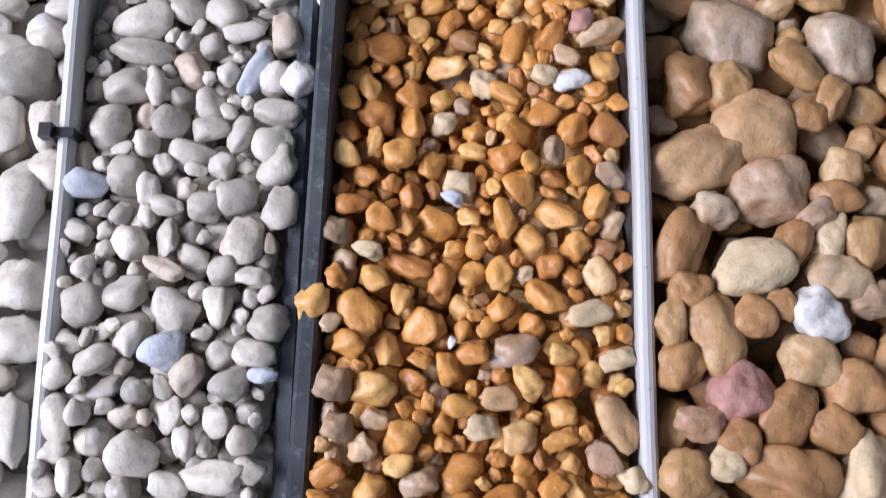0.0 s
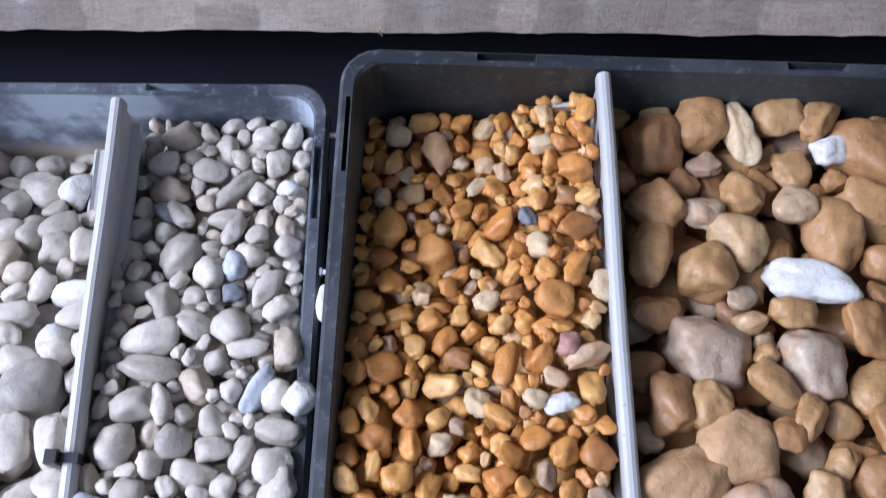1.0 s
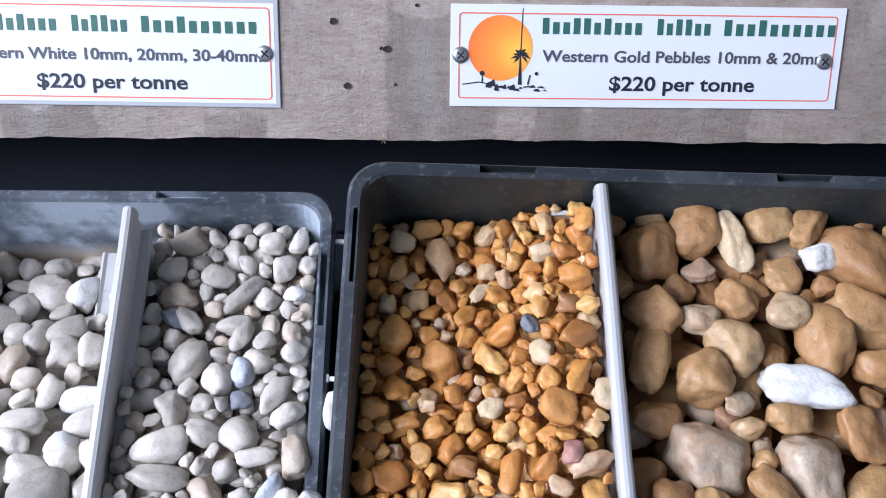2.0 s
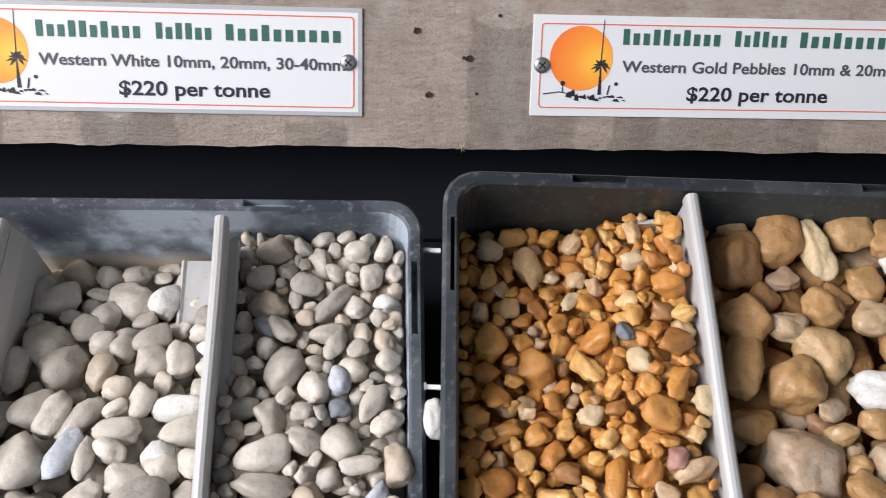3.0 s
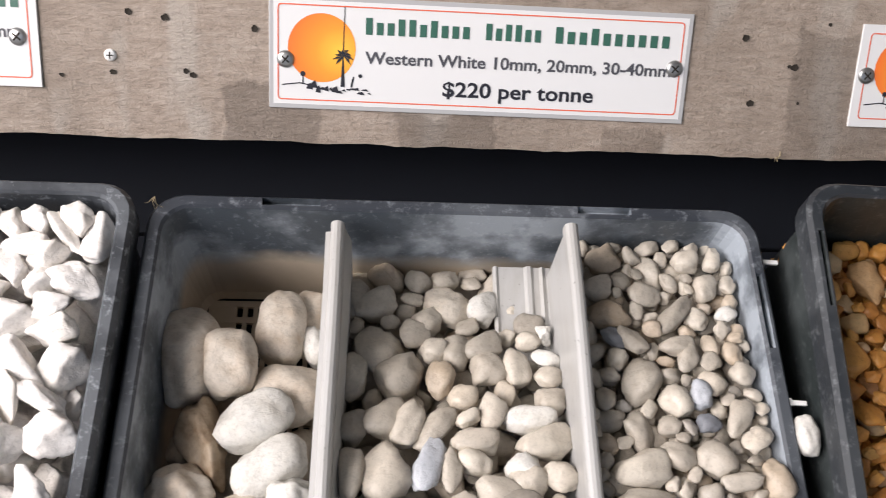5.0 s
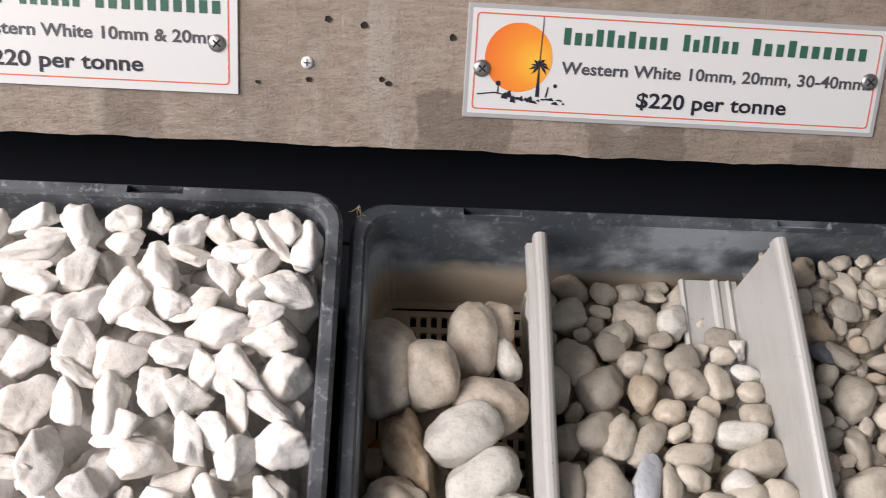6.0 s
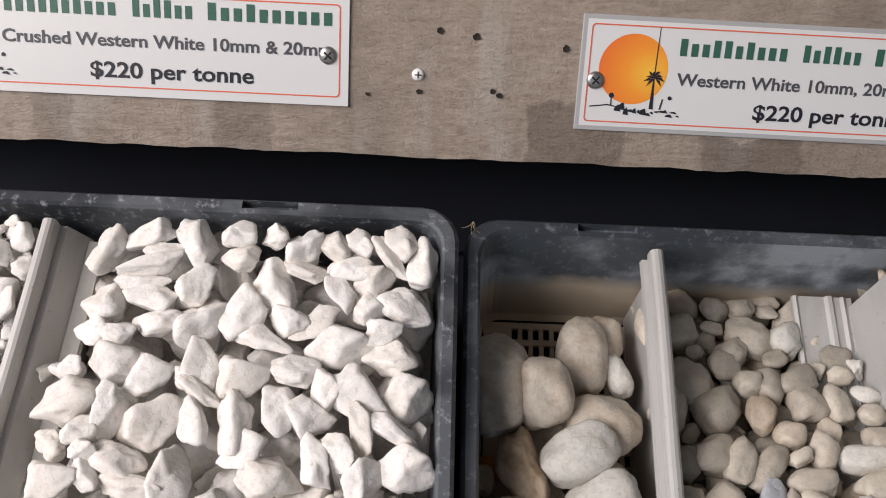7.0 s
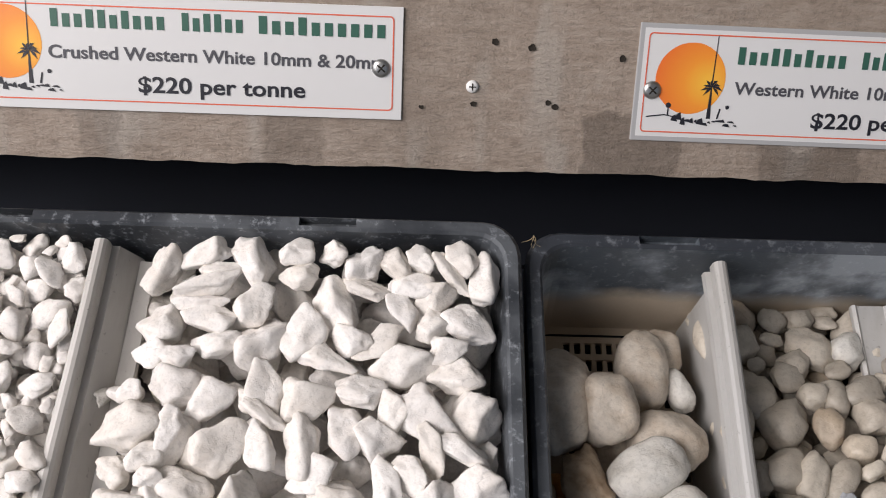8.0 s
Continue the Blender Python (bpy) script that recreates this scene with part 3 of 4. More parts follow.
        z = self.goal[j, i] + lift - 0.62 * c + 0.1 * c * self.rng.uniform(-1, 1)
        self.lay(x, y, z, a, b, c, t, mat=mat, chosen=True)

    def cover(self, stone):
        """How much of a stone shows from outside."""
        js, is_, q = self.footprint(stone["x"], stone["y"], stone["a"], stone["b"], stone["yaw"])
        top = stone["z"] + np.sqrt(np.maximum(q, 0)) * stone["c"]
        m = q > 0.05
        return float((top[m] > self.h[js, is_][m] - 0.0015).mean()) if m.any() else 0.0

    def build(self, label, category, meshes, mat, tilt=16, most=300, lower="gravel", piece="pebble"):
        ob = thing("pebble_heap", label, category, "stone samples", place=pose((self.x0 + self.x1) / 2, (self.y0 + self.y1) / 2, FLOOR_Z))
        origin = Vector(((self.x0 + self.x1) / 2, (self.y0 + self.y1) / 2, FLOOR_Z))
        # the mass of stones below
        bm = bmesh.new()
        step = 3
        js, is_ = list(range(0, len(self.gy), step)) + [len(self.gy) - 1], list(range(0, len(self.gx), step)) + [len(self.gx) - 1]
        vs = [[bm.verts.new(Vector((self.gx[i] + self.lean(self.gx[i], self.gy[j]), self.gy[j], self.base[j, i] + self.size * (0.35 - 0.6 * noise.voronoi(Vector((self.gx[i], self.gy[j], 0)) / self.size)[0][0]))) - origin) for i in is_] for j in js]
        for j in range(len(js) - 1):
            for i in range(len(is_) - 1):
                bm.faces.new((vs[j][i], vs[j][i + 1], vs[j + 1][i + 1], vs[j + 1][i]))
        part("bed", bm, mat, ob)
        rng = self.rng
        seen = sorted(self.stones, key=lambda s: -(9 if s.get("chosen") else self.cover(s)))
        verts, faces = [], []
        recoloured = {}
        for k, s in enumerate(seen):
            me = meshes[int(rng.integers(len(meshes)))]
            amount = tilt * (0.35 if s.get("chosen") else 1.0)
            m = Matrix.LocRotScale(Vector((s["x"] + self.lean(s["x"], s["y"]), s["y"], s["z"])) - origin, Euler((radians(rng.uniform(-amount, amount)), radians(rng.uniform(-amount, amount)), s["yaw"])), (s["a"], s["b"], s["c"]))
            flip = Matrix.Diagonal((rng.choice((-1, 1)),) * 2 + (1, 1)) if not s.get("chosen") else Matrix()
            m = m @ flip
            if k < most:
                if s.get("mat"):
                    key = (me.name, s["mat"].name)
                    if key not in recoloured:
                        recoloured[key] = me.copy()
                        recoloured[key].materials[0] = s["mat"]
                    me = recoloured[key]
                p = new(piece, me)
                p.parent = ob
                p.matrix_basis = m
            else:
                if self.cover(s) < 0.02:
                    continue
                base = len(verts)
                co = np.array([v.co[:] for v in me.vertices])
                r, t = np.array(m.to_3x3()), np.array(m.translation)
                verts += (co @ r.T + t).tolist()
                faces += [[base + i for i in f] for f in (p.vertices for p in me.polygons)]
        if verts:
            me = bpy.data.meshes.new(lower)
            me.from_pydata(verts, [], faces)
            me.materials.append(mat)
            for p in me.polygons:
                p.use_smooth = True
            low = new(lower, me)
            low.parent = ob
            tagged(low, kind="stuff")
        return ob


white = family("white_pebble", WHITE_PEBBLE, count=12, seed=10, **SMOOTH)
gold = family("gold_pebble", GOLD_SMALL, count=14, seed=40, **KNOBBLY)
gold_big = family("gold_cobble", GOLD_LARGE, count=14, seed=70, **ROUNDED)
crushed = family("crushed_stone", WHITE_CRUSHED, count=18, seed=100, level=4, **CRUSHED)
crushed_fine = family("crushed_stone", WHITE_CRUSHED, count=12, seed=130, **CRUSHED)


def under(bay, size, **how):
    """A first layer, a stone's height below the surface."""
    bay.fill(drop=0.6 * size, **how)


def top_up(bay, most, **how):
    """The gaps that are left: first stones of full size, then small ones."""
    bay.fill(most=most, **how)
    bay.fill(most=most, drop=0.12 * bay.size, spread=(0.45, 0.85), **how)


# golden pebbles, small
bay = Bay(0.2205, 0.3272, -0.380, 0.001, [(-0.38, 0.018), (-0.2, 0.011), (-0.1, 0.007), (-0.04, 0.001), (0, -0.004)], 0.0112, 1, heap=0.025, cap=(0.029, 0.07), bank=(0.007, -0.08, 0.04), skew=0.028)
under(bay, 0.0112)
bay.grow = 0.49
for row in (
        (0.2667, -0.1557, 0.0073, 0.0085, 1, BROWN_STONE),
        (0.3061, -0.1481, 0.0149, 0.0110, 0, CREAM_STONE),
        (0.2962, -0.1466, 0.0086, 0.0104, 62, PALE_STONE),
        (0.2750, -0.1454, 0.0126, 0.0136, 0, PALE_STONE),
        (0.2831, -0.1519, 0.0160, 0.0085, -26),
        (0.2854, -0.1302, 0.0227, 0.0105, 71),
        (0.3176, -0.1287, 0.0214, 0.0099, 27),
        (0.3100, -0.1238, 0.0104, 0.0102, 1, RED_STONE),
        (0.2669, -0.1872, 0.0146, 0.0127, -31, PALE_STONE),
        (0.2637, -0.1935, 0.0100, 0.0057, -20, BLUE_STONE),
        (0.3196, -0.1679, 0.0156, 0.0144, -21),
        (0.3144, -0.1956, 0.0143, 0.0098, 88),
        (0.2827, -0.2022, 0.0170, 0.0088, -81),
        (0.2711, -0.1742, 0.0123, 0.0083, 1),
        (0.2285, -0.1975, 0.0136, 0.0092, 11),
        (0.2385, -0.2022, 0.0147, 0.0105, -59)):
    bay.place(*row)
for row in (
        (0.2240, -0.2077, 0.0121, 0.0113, 0, BROWN_STONE),
        (0.2351, -0.2152, 0.0130, 0.0071, -15, PALE_STONE),
        (0.2968, -0.2311, 0.0181, 0.0121, -25),
        (0.3110, -0.2372, 0.0183, 0.0096, 16, PALE_STONE),
        (0.2863, -0.2509, 0.0200, 0.0126, 6),
        (0.2722, -0.2521, 0.0127, 0.0094, 21),
        (0.3205, -0.2535, 0.0136, 0.0101, 1, PALE_STONE),
        (0.2179, -0.2352, 0.0157, 0.0121, 31),
        (0.2308, -0.2499, 0.0126, 0.0110, 1),
        (0.2397, -0.2655, 0.0176, 0.0135, 11),
        (0.2263, -0.2637, 0.0146, 0.0134, 1, BROWN_STONE),
        (0.2288, -0.2784, 0.0123, 0.0111, 1, BROWN_STONE),
        (0.2496, -0.2820, 0.0144, 0.0130, 1),
        (0.2761, -0.2784, 0.0147, 0.0104, -4, PALE_STONE),
        (0.2879, -0.2815, 0.0144, 0.0119, 20),
        (0.2807, -0.2680, 0.0145, 0.0093, 1, TAN_STONE)):
    bay.place(*row)
for row in (
        (0.2642, -0.2572, 0.0135, 0.0094, -70),
        (0.3032, -0.2617, 0.0104, 0.0114, 1),
        (0.2902, -0.2619, 0.0154, 0.0095, -50),
        (0.3196, -0.2753, 0.0238, 0.0125, -56, TAN_STONE),
        (0.3245, -0.2954, 0.0116, 0.0092, -60, PALE_STONE),
        (0.2609, -0.2262, 0.0154, 0.0096, 71),
        (0.2381, -0.2254, 0.0128, 0.0110, 0),
        (0.2476, -0.2327, 0.0130, 0.0085, 82),
        (0.2651, -0.2485, 0.0053, 0.0033, 70, CREAM_STONE),
        (0.2443, -0.1768, 0.0131, 0.0134, 91),
        (0.2602, -0.1628, 0.0112, 0.0097, 1, PALE_STONE),
        (0.3000, -0.1762, 0.0128, 0.0091, -72, BROWN_STONE),
        (0.2488, -0.2916, 0.0122, 0.0088, 1),
        (0.2557, -0.2972, 0.0140, 0.0118, 0),
        (0.2563, -0.0231, 0.0250, 0.0142, -72, TAN_STONE),
        (0.2378, -0.0131, 0.0141, 0.0146, 0, PALE_STONE)):
    bay.place(*row)
for row in (
        (0.2566, -0.0780, 0.0182, 0.0209, 0, RUST_STONE),
        (0.2962, -0.0640, 0.0106, 0.0088, -33, GREY_STONE),
        (0.3005, -0.0779, 0.0119, 0.0141, 0, PALE_STONE),
        (0.2363, -0.0655, 0.0195, 0.0163, 63),
        (0.3051, -0.1043, 0.0187, 0.0160, -21, RUST_STONE),
        (0.3263, -0.0992, 0.0153, 0.0147, 0, PALE_STONE),
        (0.3170, -0.0435, 0.0164, 0.0137, 0),
        (0.2745, -0.0437, 0.0132, 0.0070, 52, PALE_STONE),
        (0.3045, -0.0261, 0.0154, 0.0110, 0, PALE_STONE),
        (0.2320, -0.0483, 0.0086, 0.0120, 0, PALE_STONE),
        (0.2784, -0.1018, 0.0127, 0.0105, 0, PALE_STONE)):
    bay.place(*row)
top_up(bay, 1500)
bay.build("small golden rounded pebbles filling a crate bay", "pebbles", gold, GOLD_SMALL, tilt=25)

# golden pebbles, large
bay = Bay(0.3330, 0.5035, -0.380, 0.001, [(-0.38, 0.022), (-0.2, 0.018), (-0.1, 0.011), (0, 0.01)], 0.023, 2)
under(bay, 0.023)
for row in (
        (0.3704, -0.1234, 0.0338, 0.0278, -10),
        (0.3525, -0.1461, 0.0247, 0.0193, 87),
        (0.3668, -0.1471, 0.0197, 0.0170, 86),
        (0.3760, -0.1643, 0.0307, 0.0280, -16, TAN_STONE),
        (0.3531, -0.1781, 0.0400, 0.0248, 26, TAN_STONE),
        (0.3787, -0.1899, 0.0271, 0.0242, 1),
        (0.3437, -0.2137, 0.0292, 0.0177, 59),
        (0.3698, -0.2197, 0.0293, 0.0193, 16, PALE_STONE),
        (0.3570, -0.1989, 0.0159, 0.0127, -26),
        (0.3938, -0.1382, 0.0212, 0.0154, -33),
        (0.4136, -0.1292, 0.0264, 0.0280, 1),
        (0.4052, -0.1528, 0.0188, 0.0120, 58),
        (0.3957, -0.1600, 0.0141, 0.0135, -33),
        (0.4000, -0.2225, 0.0211, 0.0174, 1),
        (0.3919, -0.2371, 0.0202, 0.0176, -20, CREAM_STONE),
        (0.3545, -0.2437, 0.0299, 0.0180, -79)):
    bay.place(*row)
for row in (
        (0.3387, -0.2408, 0.0169, 0.0114, 87),
        (0.3458, -0.2294, 0.0148, 0.0129, 0),
        (0.3422, -0.2559, 0.0164, 0.0165, 0),
        (0.3623, -0.2645, 0.0225, 0.0214, 1, RED_STONE),
        (0.3772, -0.2730, 0.0251, 0.0174, 57),
        (0.3882, -0.2543, 0.0212, 0.0180, -10),
        (0.4016, -0.2630, 0.0225, 0.0193, 1),
        (0.3468, -0.2763, 0.0161, 0.0120, 1),
        (0.3606, -0.2818, 0.0153, 0.0135, -41),
        (0.3932, -0.2776, 0.0172, 0.0146, -30),
        (0.3409, -0.2933, 0.0170, 0.0165, 1),
        (0.3546, -0.2894, 0.0129, 0.0117, 1, PALE_STONE),
        (0.3762, -0.2938, 0.0308, 0.0221, -19),
        (0.4033, -0.2907, 0.0251, 0.0155, 69, PALE_STONE),
        (0.3683, -0.2384, 0.0156, 0.0148, 0),
        (0.3787, -0.2342, 0.0122, 0.0089, -53)):
    bay.place(*row)
for row in (
        (0.3930, -0.2013, 0.0159, 0.0107, 30),
        (0.4022, -0.1934, 0.0187, 0.0134, 11),
        (0.4125, -0.2108, 0.0192, 0.0200, 1),
        (0.3984, -0.2088, 0.0194, 0.0103, 71, PALE_STONE),
        (0.3838, -0.2111, 0.0183, 0.0124, 58),
        (0.4057, -0.1821, 0.0142, 0.0163, 1),
        (0.4111, -0.2318, 0.0147, 0.0129, 0, BROWN_STONE),
        (0.3573, -0.0230, 0.0253, 0.0271, 0),
        (0.3791, -0.0111, 0.0242, 0.0247, 0),
        (0.3966, -0.0182, 0.0305, 0.0137, -80, PALE_STONE),
        (0.4168, -0.0071, 0.0230, 0.0217, 1),
        (0.4345, -0.0086, 0.0260, 0.0162, 55),
        (0.4580, -0.0271, 0.0398, 0.0304, -50),
        (0.4376, -0.0272, 0.0163, 0.0128, 0, CREAM_STONE),
        (0.3549, -0.0555, 0.0225, 0.0196, -45),
        (0.3740, -0.0583, 0.0181, 0.0153, -34)):
    bay.place(*row)
for row in (
        (0.3936, -0.0496, 0.0196, 0.0173, -35),
        (0.4162, -0.0553, 0.0190, 0.0166, 0),
        (0.3498, -0.0777, 0.0313, 0.0169, 79),
        (0.3740, -0.0857, 0.0239, 0.0245, -22),
        (0.3888, -0.0722, 0.0245, 0.0254, 81),
        (0.4317, -0.0693, 0.0362, 0.0258, 70),
        (0.4182, -0.0923, 0.0377, 0.0186, -13, CREAM_STONE),
        (0.4537, -0.0580, 0.0351, 0.0224, -42),
        (0.4079, -0.1066, 0.0192, 0.0133, 0)):
    bay.place(*row)
top_up(bay, 700)
bay.build("large golden rounded pebbles filling a crate bay", "pebbles", gold_big, GOLD_LARGE, tilt=22)

# white pebbles, small
bay = Bay(0.1120, 0.1955, -0.375, 0.005, [(-0.38, 0.01), (-0.2, 0.008), (-0.12, 0.002), (-0.08, -0.003), (0, -0.016)], 0.0122, 3)
under(bay, 0.0122)
bay.grow = 0.53
for row in (
        (0.1333, -0.1161, 0.0251, 0.0174, 6),
        (0.1354, -0.1294, 0.0265, 0.0116, -8),
        (0.1503, -0.1090, 0.0176, 0.0118, -21),
        (0.1668, -0.1108, 0.0182, 0.0161, 1),
        (0.1759, -0.1211, 0.0180, 0.0084, 1),
        (0.1931, -0.1201, 0.0191, 0.0139, 93),
        (0.1820, -0.1392, 0.0219, 0.0094, 60, BLUE_STONE),
        (0.1889, -0.1404, 0.0140, 0.0153, 0),
        (0.1306, -0.1453, 0.0140, 0.0176, 96),
        (0.1423, -0.1452, 0.0180, 0.0091, -71),
        (0.1249, -0.1624, 0.0174, 0.0186, 1),
        (0.1503, -0.1608, 0.0138, 0.0137, 0),
        (0.1662, -0.1638, 0.0161, 0.0099, 6),
        (0.1775, -0.1666, 0.0165, 0.0096, 65),
        (0.1910, -0.1701, 0.0159, 0.0148, 22),
        (0.1929, -0.1804, 0.0168, 0.0145, 33)):
    bay.place(*row)
for row in (
        (0.1912, -0.1567, 0.0200, 0.0111, -10),
        (0.1343, -0.1834, 0.0148, 0.0157, 0),
        (0.1207, -0.1876, 0.0160, 0.0113, -4, BLUE_STONE),
        (0.1448, -0.1896, 0.0129, 0.0096, 86, IVORY_STONE),
        (0.1787, -0.1927, 0.0157, 0.0142, 0),
        (0.1821, -0.2096, 0.0181, 0.0156, 84),
        (0.1955, -0.1965, 0.0174, 0.0131, 83),
        (0.1661, -0.1963, 0.0134, 0.0117, 0),
        (0.1521, -0.1965, 0.0138, 0.0079, -20),
        (0.1397, -0.2112, 0.0133, 0.0138, 1),
        (0.1238, -0.2212, 0.0087, 0.0102, 1),
        (0.1396, -0.2307, 0.0163, 0.0134, 1),
        (0.1250, -0.2348, 0.0152, 0.0166, 0),
        (0.1534, -0.2209, 0.0171, 0.0076, -29, BEIGE_STONE),
        (0.1746, -0.2357, 0.0154, 0.0108, 94),
        (0.1936, -0.2407, 0.0151, 0.0142, 1)):
    bay.place(*row)
for row in (
        (0.1873, -0.2237, 0.0131, 0.0079, 6),
        (0.1552, -0.2516, 0.0171, 0.0152, 1, BLUE_STONE),
        (0.1308, -0.2550, 0.0154, 0.0100, 32),
        (0.1653, -0.2607, 0.0157, 0.0118, 85),
        (0.1808, -0.2636, 0.0149, 0.0126, 1),
        (0.1892, -0.2522, 0.0162, 0.0106, -4),
        (0.1756, -0.2217, 0.0130, 0.0114, 22),
        (0.1474, -0.2660, 0.0106, 0.0094, 1),
        (0.1928, -0.2604, 0.0116, 0.0060, 6, BLUE_STONE),
        (0.1280, -0.2743, 0.0084, 0.0093, 1),
        (0.1487, -0.2888, 0.0180, 0.0150, -14),
        (0.1663, -0.2847, 0.0122, 0.0083, 95),
        (0.1873, -0.2835, 0.0104, 0.0102, 1),
        (0.1900, -0.2932, 0.0116, 0.0099, -47),
        (0.1773, -0.2962, 0.0228, 0.0120, -4),
        (0.1267, -0.2968, 0.0140, 0.0082, 96)):
    bay.place(*row)
for row in (
        (0.1627, -0.2993, 0.0148, 0.0098, -18),
        (0.1247, -0.0246, 0.0144, 0.0143, 1),
        (0.1479, -0.0281, 0.0158, 0.0121, -5),
        (0.1604, -0.0391, 0.0267, 0.0098, 49),
        (0.1792, -0.0235, 0.0116, 0.0145, 1),
        (0.1373, -0.0535, 0.0167, 0.0094, -54),
        (0.1487, -0.0472, 0.0091, 0.0096, 50, BEIGE_STONE),
        (0.1308, -0.0520, 0.0150, 0.0090, -32, GREY_STONE),
        (0.1393, -0.0741, 0.0230, 0.0171, 58),
        (0.1584, -0.0562, 0.0166, 0.0103, 1),
        (0.1630, -0.0621, 0.0164, 0.0094, 71),
        (0.1538, -0.0838, 0.0148, 0.0151, 1),
        (0.1657, -0.0809, 0.0139, 0.0107, 84, BLUE_STONE),
        (0.1717, -0.0752, 0.0136, 0.0114, 0),
        (0.1665, -0.0945, 0.0105, 0.0081, 1, GREY_STONE),
        (0.1871, -0.1011, 0.0155, 0.0112, 55, IVORY_STONE)):
    bay.place(*row)
for row in (
        (0.1810, -0.0918, 0.0198, 0.0103, 65),
        (0.1859, -0.0070, 0.0137, 0.0087, 67),
        (0.1714, -0.0081, 0.0134, 0.0116, 1),
        (0.1853, -0.0387, 0.0106, 0.0075, 21, CREAM_STONE)):
    bay.place(*row)
top_up(bay, 1200)
bay.build("small white and grey river pebbles filling a crate bay", "pebbles", white, WHITE_PEBBLE, tilt=25)

# white pebbles, medium
bay = Bay(0.0022, 0.1062, -0.375, 0.005, [(-0.38, 0.006), (-0.2, 0.001), (-0.15, -0.006), (-0.1, -0.016), (-0.05, -0.031), (0, -0.048)], 0.0185, 4)
under(bay, 0.0185)
for row in (
        (0.0178, -0.0233, 0.0219, 0.0180, 18),
        (0.0075, -0.0198, 0.0243, 0.0149, 85),
        (0.0405, -0.0077, 0.0136, 0.0129, 1),
        (0.0543, -0.0073, 0.0137, 0.0119, 1),
        (0.0561, -0.0226, 0.0240, 0.0195, -10, IVORY_STONE),
        (0.0719, -0.0241, 0.0149, 0.0180, 1, CREAM_STONE),
        (0.0447, -0.0337, 0.0146, 0.0142, 23),
        (0.0386, -0.0409, 0.0142, 0.0141, 1),
        (0.0217, -0.0514, 0.0237, 0.0243, 1),
        (0.0706, -0.0490, 0.0187, 0.0153, 12),
        (0.0569, -0.0509, 0.0156, 0.0183, 1),
        (0.0474, -0.0510, 0.0127, 0.0122, 1),
        (0.0321, -0.0657, 0.0217, 0.0220, 22),
        (0.0085, -0.0660, 0.0230, 0.0133, 85),
        (0.0499, -0.0671, 0.0187, 0.0125, 78),
        (0.0733, -0.0605, 0.0168, 0.0163, 1)):
    bay.place(*row)
for row in (
        (0.0236, -0.0885, 0.0208, 0.0179, 11),
        (0.0352, -0.0913, 0.0212, 0.0135, 63),
        (0.0089, -0.0929, 0.0142, 0.0162, 0),
        (0.0246, -0.1157, 0.0221, 0.0221, 47),
        (0.0102, -0.1157, 0.0226, 0.0127, 85),
        (0.0466, -0.0927, 0.0239, 0.0122, 57),
        (0.0437, -0.1104, 0.0242, 0.0116, 72, BLUE_STONE),
        (0.0537, -0.1130, 0.0192, 0.0089, 92),
        (0.0618, -0.0882, 0.0120, 0.0068, 31),
        (0.0645, -0.0997, 0.0209, 0.0120, 5),
        (0.0634, -0.1091, 0.0157, 0.0116, -40),
        (0.0733, -0.0852, 0.0166, 0.0122, 71),
        (0.0602, -0.0778, 0.0136, 0.0128, 0),
        (0.0901, -0.0880, 0.0242, 0.0125, 0, CREAM_STONE),
        (0.0961, -0.0995, 0.0239, 0.0161, 11),
        (0.0857, -0.1130, 0.0155, 0.0156, 0, CREAM_STONE)):
    bay.place(*row)
for row in (
        (0.0758, -0.1233, 0.0228, 0.0125, -10),
        (0.1018, -0.1155, 0.0156, 0.0129, 0),
        (0.0869, -0.0603, 0.0179, 0.0135, 90),
        (0.1015, -0.0552, 0.0142, 0.0085, -5, CREAM_STONE),
        (0.1016, -0.0650, 0.0127, 0.0104, -10),
        (0.1022, -0.0790, 0.0151, 0.0143, 0),
        (0.0794, -0.1357, 0.0269, 0.0295, 1),
        (0.0895, -0.1913, 0.0315, 0.0207, 98),
        (0.0971, -0.2255, 0.0215, 0.0214, 22),
        (0.1002, -0.2471, 0.0219, 0.0167, 1),
        (0.1008, -0.2803, 0.0253, 0.0128, 98),
        (0.0872, -0.1169, 0.0162, 0.0152, 1),
        (0.0959, -0.1599, 0.0218, 0.0131, 97, IVORY_STONE),
        (0.1028, -0.1788, 0.0186, 0.0173, 1),
        (0.0797, -0.1588, 0.0232, 0.0142, 97)):
    bay.place(*row)
top_up(bay, 800)
bay.build("medium white river pebbles heaped towards the crate's front", "pebbles", white, WHITE_PEBBLE, tilt=25)

